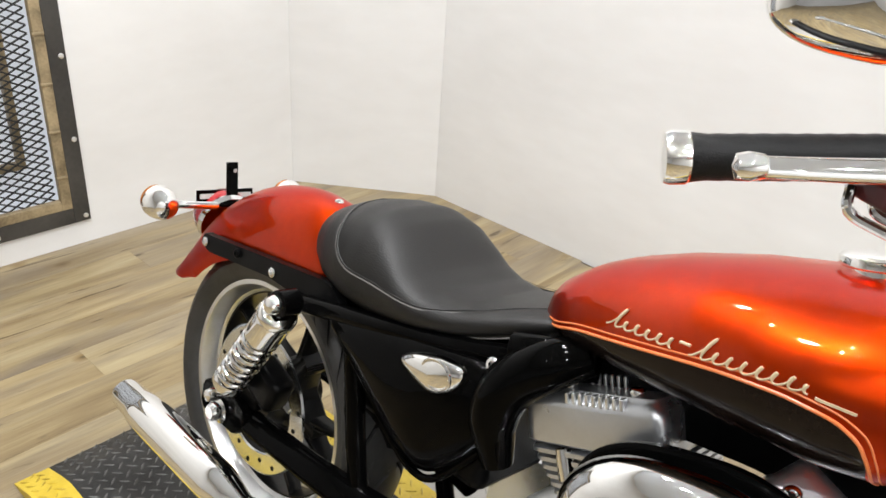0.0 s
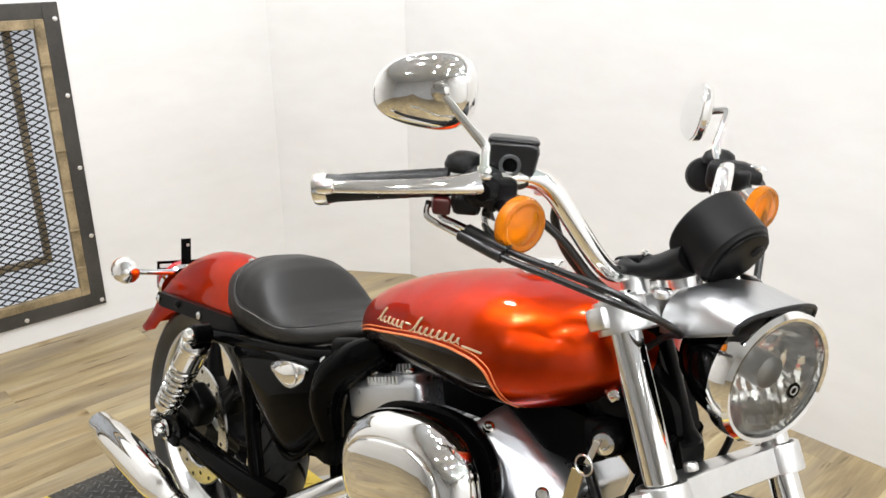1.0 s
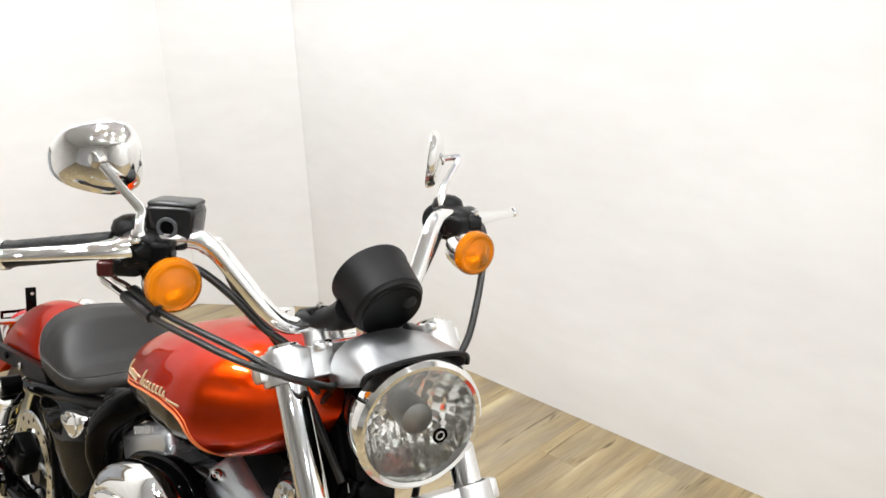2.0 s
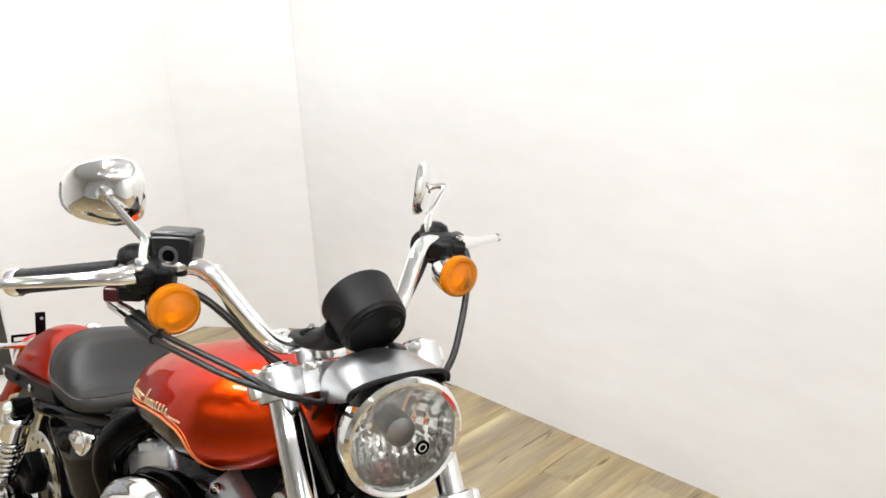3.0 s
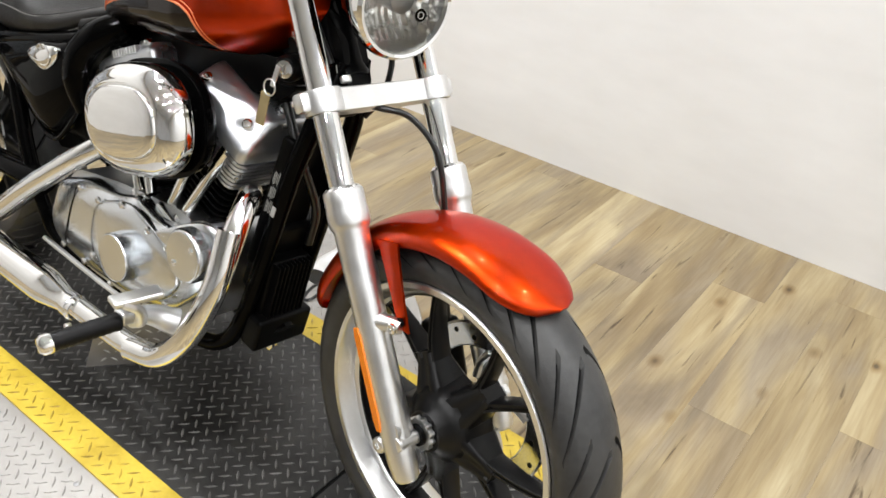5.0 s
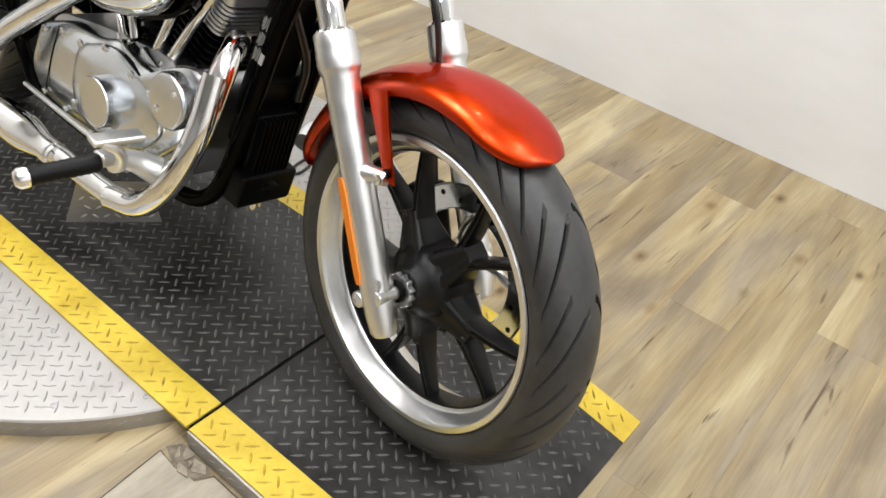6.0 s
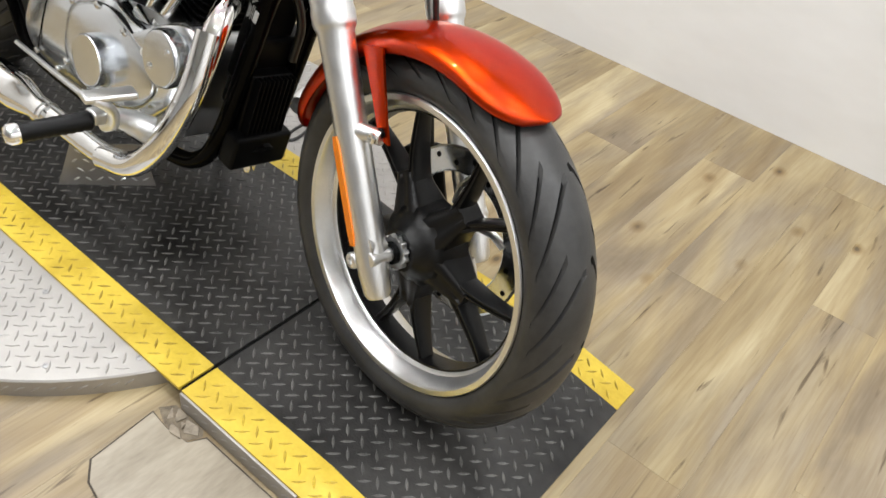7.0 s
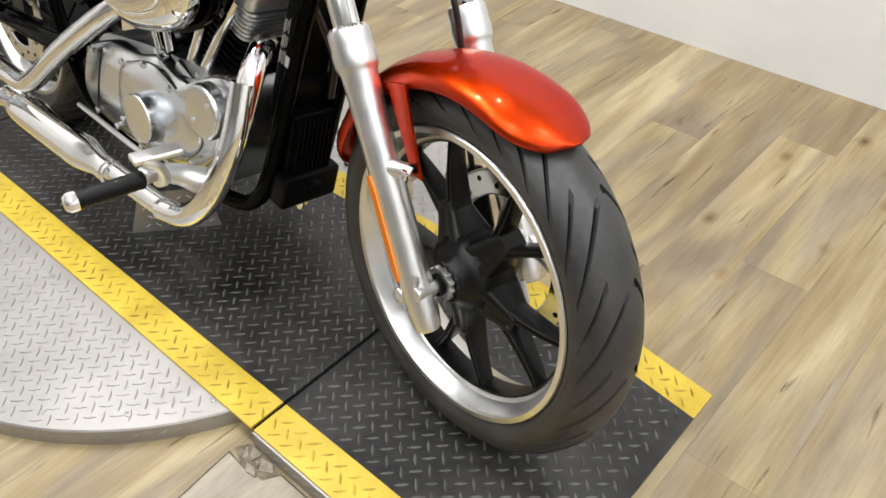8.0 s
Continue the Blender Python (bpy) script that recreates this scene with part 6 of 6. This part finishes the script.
cleaner = part("air_cleaner", grid_bm([oval(0.10, 0.06, -0.03), oval(0.142, 0.100, -0.01), oval(0.146, 0.104, 0.0), oval(0.147, 0.105, 0.012), oval(0.142, 0.100, 0.016), oval(0.10, 0.06, 0.016)]), GLOSSBLACK, bike, "oval air cleaner with a chrome cover on a black backplate")
part("filter", grid_bm([oval(0.128, 0.087, 0.014), oval(0.128, 0.087, 0.042)]), GLOSSBLACK, cleaner, "black filter element")
part("cover", grid_bm([oval(0.131, 0.090, 0.028), oval(0.138, 0.097, 0.030), oval(0.140, 0.099, 0.036), oval(0.139, 0.098, 0.048), oval(0.135, 0.094, 0.060), oval(0.128, 0.087, 0.069), oval(0.119, 0.078, 0.076), oval(0.112, 0.071, 0.0795), oval(0.108, 0.067, 0.0805), oval(0.1062, 0.0652, 0.0770), oval(0.1042, 0.0632, 0.0770), oval(0.1030, 0.0620, 0.0835), oval(0.1000, 0.0590, 0.0860), oval(0.085, 0.048, 0.0885), oval(0.06, 0.033, 0.0900), oval(0.03, 0.015, 0.0905), oval(0.002, 0.001, 0.0905)]), CHROME, cleaner, "chrome domed cover with a raised oval", angle=60)
part("intake", tube_bm([(0.86, -0.10, 0.60), (0.84, -0.04, 0.60), (0.83, 0.02, 0.60)], 0.035, 18, 4), SATINBLACK, bike, "black intake body")
part("breather_hose", tube_bm([(0.90, -0.085, 0.69), (0.885, -0.10, 0.70), (0.875, -0.11, 0.685)], 0.011, 14, 4), HOSE, bike, "black breather hose")

# exhaust
front_pipe = part("front_exhaust_pipe", tube_bm([(1.040, -0.065, 0.535), (1.066, -0.095, 0.535), (1.088, -0.135, 0.490), (1.090, -0.165, 0.40), (1.060, -0.188, 0.295), (1.000, -0.198, 0.225), (0.920, -0.203, 0.200), (0.82, -0.206, 0.196), (0.70, -0.207, 0.194)], [0.019, 0.021, 0.0215, 0.0215, 0.0215, 0.0215, 0.0215, 0.0215, 0.0215], 22, 7), CHROME, bike, "chrome front exhaust pipe")
part("heat_shield", tube_bm([(1.086, -0.143, 0.495), (1.094, -0.170, 0.40), (1.062, -0.193, 0.293), (1.000, -0.203, 0.222), (0.92, -0.208, 0.198)], 0.0222, 20, 7), CHROME, front_pipe, "chrome heat shield")
part("rear_exhaust_pipe", tube_bm([(0.735, -0.085, 0.545), (0.700, -0.120, 0.520), (0.640, -0.158, 0.470), (0.530, -0.192, 0.375), (0.430, -0.205, 0.288), (0.365, -0.209, 0.250), (0.28, -0.21, 0.243), (0.20, -0.21, 0.243)], [0.019, 0.0215, 0.022, 0.022, 0.022, 0.022, 0.022, 0.022], 22, 7), CHROME, bike, "chrome rear exhaust pipe")


def muffler(x0, x1, y, z0, z1, label):
    d = Vector((x1 - x0, 0, z1 - z0))
    ln = d.length
    o = Vector((x0, y, z0))
    body = part("muffler", lathe_bm([(0.0225, -0.012), (0.024, -0.01), (0.024, 0.03), (0.029, 0.060), (0.0360, 0.095), (0.0380, 0.115), (0.0385, ln * 0.7), (0.0375, ln * 0.80), (0.0350, ln * 0.86), (0.0340, ln * 0.865), (0.0305, ln * 0.97), (0.0285, ln), (0.026, ln), (0.0255, ln - 0.10), (0.0, ln - 0.10)], o, d, 40), CHROME, bike, label)
    part("inlet_clamp", lathe_bm([(0.024, 0.0), (0.0265, 0.002), (0.0265, 0.018), (0.024, 0.020)], o, d, 32, cap=False), CHROME, body)
    part("clamp_bolt", bolt_bm(o + Vector((0, -0.01, -0.036)), (0, -1, 0), 0.006, 0.012), SATIN, body)
    return body


muffler(0.225, -0.222, -0.212, 0.243, 0.230, "chrome tapered upper muffler")
muffler(0.735, 0.262, -0.212, 0.194, 0.178, "chrome tapered lower muffler")

# foot controls
for sy in (-1, 1):
    mount = part("footpeg_mount", add_bm(tube_bm([(1.000, sy * 0.175, 0.285), (0.985, sy * 0.205, 0.300), (0.985, sy * 0.250, 0.318)], [0.026, 0.020, 0.014], 16, 4), box_bm((0.985, sy * 0.262, 0.318), (0.03, 0.035, 0.024), 0.006)), SATIN, bike, "satin footpeg mount")
    pd = Vector((-0.02, sy * 0.13, -0.018)).normalized()
    po = Vector((0.992, sy * 0.278, 0.316))
    part("footpeg", lathe_bm([(0.013, 0), (0.0165, 0.004)] + [(0.0165 - 0.0012 * (k % 2), 0.010 + 0.006 * k) for k in range(17)] + [(0.0165, 0.116), (0.012, 0.120)], po, pd, 22), PLASTIC, mount, "black rubber-clad footpeg")
    part("peg_end", lathe_bm([(0.0170, 0.112), (0.0175, 0.116), (0.0170, 0.126), (0.012, 0.132), (0.0, 0.134)], po, pd, 22), CHROME, mount, "chrome footpeg end")
pedal = part("brake_pedal", tube_bm([(0.965, -0.235, 0.288), (1.000, -0.245, 0.310), (1.020, -0.262, 0.345), (1.015, -0.29, 0.362)], [0.013, 0.011, 0.009, 0.008], 14, 5), SATIN, bike, "satin brake pedal arm")
part("pedal_pad", box_bm((1.010, -0.262, 0.366), (0.034, 0.085, 0.012), 0.004, (6, 0, -12)), SATIN, pedal)
part("pedal_rod", tube_bm([(0.965, -0.195, 0.275), (0.80, -0.190, 0.268), (0.55, -0.178, 0.262)], 0.005, 10, 4), SATIN, pedal, "brake linkage rod")
part("linkage_spring", tube_bm([(0.94, -0.192, 0.262), (0.87, -0.19, 0.258)], 0.008, 10, 1), SATIN, pedal)
stand = part("side_stand", tube_bm([(0.74, 0.10, 0.19), (0.752, 0.16, 0.12), (0.766, 0.225, -0.006), (0.770, 0.232, -0.032)], [0.016, 0.013, 0.011, 0.010], 14, 5), GLOSSBLACK, bike, "black side stand resting on the deck")
part("stand_foot", box_bm((0.775, 0.243, -0.043), (0.05, 0.045, 0.010), 0.003, (-12, 0, 0)), GLOSSBLACK, stand)

# front of the engine
reg = part("regulator", box_bm((1.070, 0.0, 0.345), (0.030, 0.095, 0.140), 0.006, (0, 8, 0)), SATINBLACK, bike, "black finned voltage regulator")
for k in range(9):
    part("cooling_fin", box_bm((1.090, -0.040 + 0.010 * k, 0.345), (0.022, 0.003, 0.130), 0.001, (0, 8, 0)), SATINBLACK, reg)
part("front_bumper", lathe_bm([(0.006, 0), (0.012, 0.003), (0.013, 0.020), (0.010, 0.030), (0.0, 0.033)], (1.062, 0.0, 0.235), (0.25, 0, -1), 20), CHROME, bike, "small chrome bullet stop")
part("front_engine_mount", box_bm((1.075, 0.0, 0.265), (0.045, 0.13, 0.07), 0.008, (0, 10, 0)), SATINBLACK, bike, "black front engine mount")
part("horn", lathe_bm([(0.02, -0.03), (0.034, -0.02), (0.040, 0.0), (0.038, 0.006), (0.030, 0.004), (0.0, 0.002)], (1.085, 0.085, 0.545), (0.7, 0.6, -0.2), 32), SATINBLACK, bike, "round black horn")
part("coil_cover", box_bm((1.090, -0.045, 0.765), (0.05, 0.05, 0.05), 0.010, (0, -15, 0)), SATINBLACK, bike, "black ignition coil cover")
key_lock = part("ignition_lock", lathe_bm([(0.020, -0.03), (0.022, -0.004), (0.021, 0.0), (0.018, 0.006), (0.016, 0.007), (0.0, 0.007)], (1.115, -0.088, 0.776), (0.35, -0.93, 0), 32), SATINBLACK, bike, "ignition lock with hanging keys")
part("lock_face", lathe_bm([(0.015, 0.006), (0.014, 0.011), (0.008, 0.012), (0.006, 0.008), (0.0, 0.008)], (1.115, -0.088, 0.776), (0.35, -0.93, 0), 28), CHROME, key_lock, "chrome lock face")
part("key", box_bm((1.112, -0.108, 0.764), (0.008, 0.004, 0.035), 0.001, (0, 12, 20)), SATIN, key_lock, "steel key")
part("key_ring", tube_bm([(1.107 + 0.013 * math.cos(a), -0.113, 0.745 + 0.013 * math.sin(a)) for a in np.linspace(0, 2 * math.pi, 25)], 0.0014, 6, 1), SATIN, key_lock)
part("key_tag", box_bm((1.097, -0.113, 0.708), (0.018, 0.003, 0.055), 0.002, (0, 6, 12)), BRASS, key_lock, "worn pale key tag")
part("tube_clip", box_bm((1.106, -0.0725, 0.525), (0.010, 0.002, 0.020), 0.0006, (0, 13, 0)), LABEL, bike, "small silver tag on the frame tube")
for k in range(6):
    part("label_bar", box_bm((1.172 - 0.004 * (k // 3) - 0.003 * (k % 3), -0.0385, 0.790 - 0.016 * (k % 3) - 0.005 * (k // 3)), (0.0016, 0.001, 0.012), 0.0002, (0, -22, 0)), LABEL, bike)
part("engine_hose", tube_bm([(1.06, -0.03, 0.70), (1.11, -0.03, 0.62), (1.115, 0.02, 0.52), (1.10, 0.03, 0.44)], 0.008, 12, 5), HOSE, bike, "black hose in front of the engine")
part("oil_filter", lathe_bm([(0.036, 0), (0.038, 0.006), (0.038, 0.07), (0.034, 0.078), (0.0, 0.08)], (1.02, 0.0, 0.285), (0.85, 0, -0.5), 32), GLOSSBLACK, bike, "black oil filter")

# folded plate standing on the deck under the engine
chock = tagged(link_mesh("steel_chock", slab_bm([(0.0, 0.0), (0.200, 0.0), (0.180, 0.10), (0.035, 0.10)], -0.0025, 0.0025, 0.001), SILVERPLATE), "bare diamond-plate bracket standing on the runway", "bracket")
chock.matrix_world = pose(0.631, -0.157, 0.0, -6, 0, 49)
chock_places = []
for row, z in enumerate((0.016, 0.038, 0.060, 0.082)):
    for k in range(9):
        x = 0.016 + 0.0235 * k + 0.010 * (row % 2)
        if 0.014 + 0.35 * z < x < 0.186 - 0.2 * z:
            chock_places.append((Vector((x, -0.0025, z)), Vector((1 if (k + row) % 2 else -1, 0, 0)), Vector((0, -1, 0))))
upright_bars("tread_relief", SATIN, chock, "bare raised tread bars", chock_places, 0.0, 0.020)

# warning label on the frame tube: rows of fine pale bars
for row in range(5):
    for k in range(3):
        t = (k + 0.5) / 3
        part("label_bar", box_bm((1.1075 - 0.0175 * t + 0.0032 * (row - 2), -0.0744 + 0.0006 * abs(row - 2), 0.600 - 0.084 * t), (0.0010, 0.0008, 0.018 + 0.004 * ((k + 2 * row) % 3)), 0.0002, (0, 13, 0)), LABEL, bike)
# Added dark block that closes the bright gap between tank and engine.
part("tank_gap_filler", slab_bm(rounded([(0.60, 0.655), (0.60, 0.730), (0.80, 0.752), (1.06, 0.775), (1.10, 0.735), (1.06, 0.705), (0.86, 0.690), (0.70, 0.665)], 0.012), -0.048, 0.048, 0.006), SATINBLACK, bike, "black filler added to darken the gap under the tank")

# newer piece of floor covering let in beside the ramp, its cut edge open and dark
PATCH = [(1.246, -0.361), (1.258, -0.484), (1.293, -0.510), (1.78, -0.610), (1.78, -0.332), (1.352, -0.332), (1.338, -0.360), (1.292, -0.366)]
patch_mid = (sum(p[0] for p in PATCH) / len(PATCH), sum(p[1] for p in PATCH) / len(PATCH))
floor_patch = tagged(new("floor_patch"), "pale let-in piece of floor covering with a dark cut edge", "floor patch")
floor_patch.location = (*patch_mid, FLOOR_Z)
local_patch = [(x - patch_mid[0], y - patch_mid[1]) for x, y in PATCH]
part("cut_edge", slab_bm([(x * 1.011 + 0.001 * math.copysign(1, x), y * 1.016 + 0.0012 * math.copysign(1, y)) for x, y in local_patch], 0.0, 0.0006, 0, axis="z"), SUBFLOOR, floor_patch, "dark open joint")
part("sheet", slab_bm(local_patch, 0.0, 0.0018, 0.0008, 1, axis="z"), PALEPLANK, floor_patch)

# torn floor covering beside the runway's seam
torn = tagged(new("torn_flooring"), "torn brown scraps of floor covering beside the runway seam", "floor scrap")
torn.location = (1.30, -0.350, FLOOR_Z)
part("torn_hole", slab_bm([(-0.056, 0.002), (-0.040, 0.026), (0.036, 0.026), (0.046, 0.014), (0.030, -0.012), (0.002, -0.014), (-0.022, -0.012)], 0.0, 0.0008, 0, axis="z"), SCREED, torn, "dark bare patch")
for outline, lift, tip in (
    ([(-0.058, -0.002), (-0.040, 0.020), (-0.020, 0.006), (-0.032, -0.012)], 0.0012, (4, -6)),
    ([(-0.030, 0.024), (-0.004, 0.026), (-0.008, 0.002), (-0.018, 0.008)], 0.0016, (-5, 5)),
    ([(0.000, 0.018), (0.026, 0.024), (0.040, 0.012), (0.016, -0.002)], 0.0014, (6, 4)),
    ([(-0.016, -0.002), (0.010, -0.004), (0.026, -0.014), (0.000, -0.018)], 0.0012, (-4, -4)),
    ([(-0.002, 0.008), (0.008, 0.012), (0.010, 0.000)], 0.0030, (8, 0)),
):
    scrap = slab_bm(rounded(outline, 0.003, 2), 0.0, 0.0026, 0.0007, 1, axis="z")
    bmesh.ops.transform(scrap, matrix=pose(0, 0, lift, *tip, 0), verts=scrap.verts)
    part("scrap", scrap, SCRAP, torn)
# Added black filler that keeps pale floor from showing between the frame tubes.
part("tube_gap_filler", add_bm(box_bm((1.066, 0.0, 0.520), (0.030, 0.100, 0.270), 0.008, (0, 13, 0)), box_bm((1.040, 0.03, 0.40), (0.05, 0.13, 0.16), 0.010, (0, 13, 0))), SATINBLACK, bike, "black filler added to darken the gap between the frame tubes")

# ---- ceiling lamps ----
def spot_lamp(x, y):
    """A flat round ceiling lamp with its light just below it."""
    lamp = tagged(new("ceiling_lamp"), "unseen round white ceiling lamp", "ceiling lamp", group="ceiling lamps")
    lamp.location = (x, y, CEIL_Z)
    part("trim", lathe_bm([(0.055, 0.0), (0.075, 0.0), (0.075, -0.008), (0.062, -0.012), (0.055, -0.004)], (0, 0, 0), (0, 0, 1), 32, cap=False), WALL, lamp)
    light = area_lamp("lamp_light", (x, y, CEIL_Z - 0.006), 0.08, LAMP_W)
    return lamp


LAMP_W = 11.4
# The first eight follow glints on the tank; the others are added fill light.
for gx, gy in ((-0.55, 0.15), (-0.22, -0.25), (0.12, -0.30), (0.44, -0.28), (0.25, 0.0), (1.60, -0.45), (2.5, 0.05), (0.4, -1.0), (1.25, -1.25), (2.2, -1.3), (-0.95, 0.85), (0.8, 0.85), (2.1, 0.85), (3.2, 0.6), (3.6, -0.8), (4.1, 0.2), (4.1, -1.6), (3.9, 1.1), (0.3, -2.6), (1.6, -2.6), (3.0, -2.6)):
    spot_lamp(gx, gy)

# ---- floor planks ----
PLANK_W, PLANK_L = 0.152, 1.22
plank_meshes = {}
xs = np.arange(X0, X1, PLANK_W)
for i, x in enumerate(xs):
    start = Y0 - (i * 0.437 % 1.0) * PLANK_L
    y = start
    while y < Y1:
        ya, yb = max(y, Y0) + 0.0001, min(y + PLANK_L, Y1) - 0.0001
        xb = min(x + PLANK_W, X1)
        if yb - ya > 0.02 and xb - x > 0.01:
            key = (round(yb - ya, 3), round(xb - x, 3))
            if key not in plank_meshes:
                b = box_bm((0, 0, -0.0025), (xb - x - 0.0002, yb - ya, 0.005), 0.0003, segments=1)
                mp = bpy.data.meshes.new("plank")
                b.to_mesh(mp)
                b.free()
                mp.materials.append(WOOD)
                plank_meshes[key] = mp
            ob = new("plank", plank_meshes[key])
            ob.parent = floor
            ob.location = ((x + xb) / 2, (ya + yb) / 2, FLOOR_Z)
        y += PLANK_L
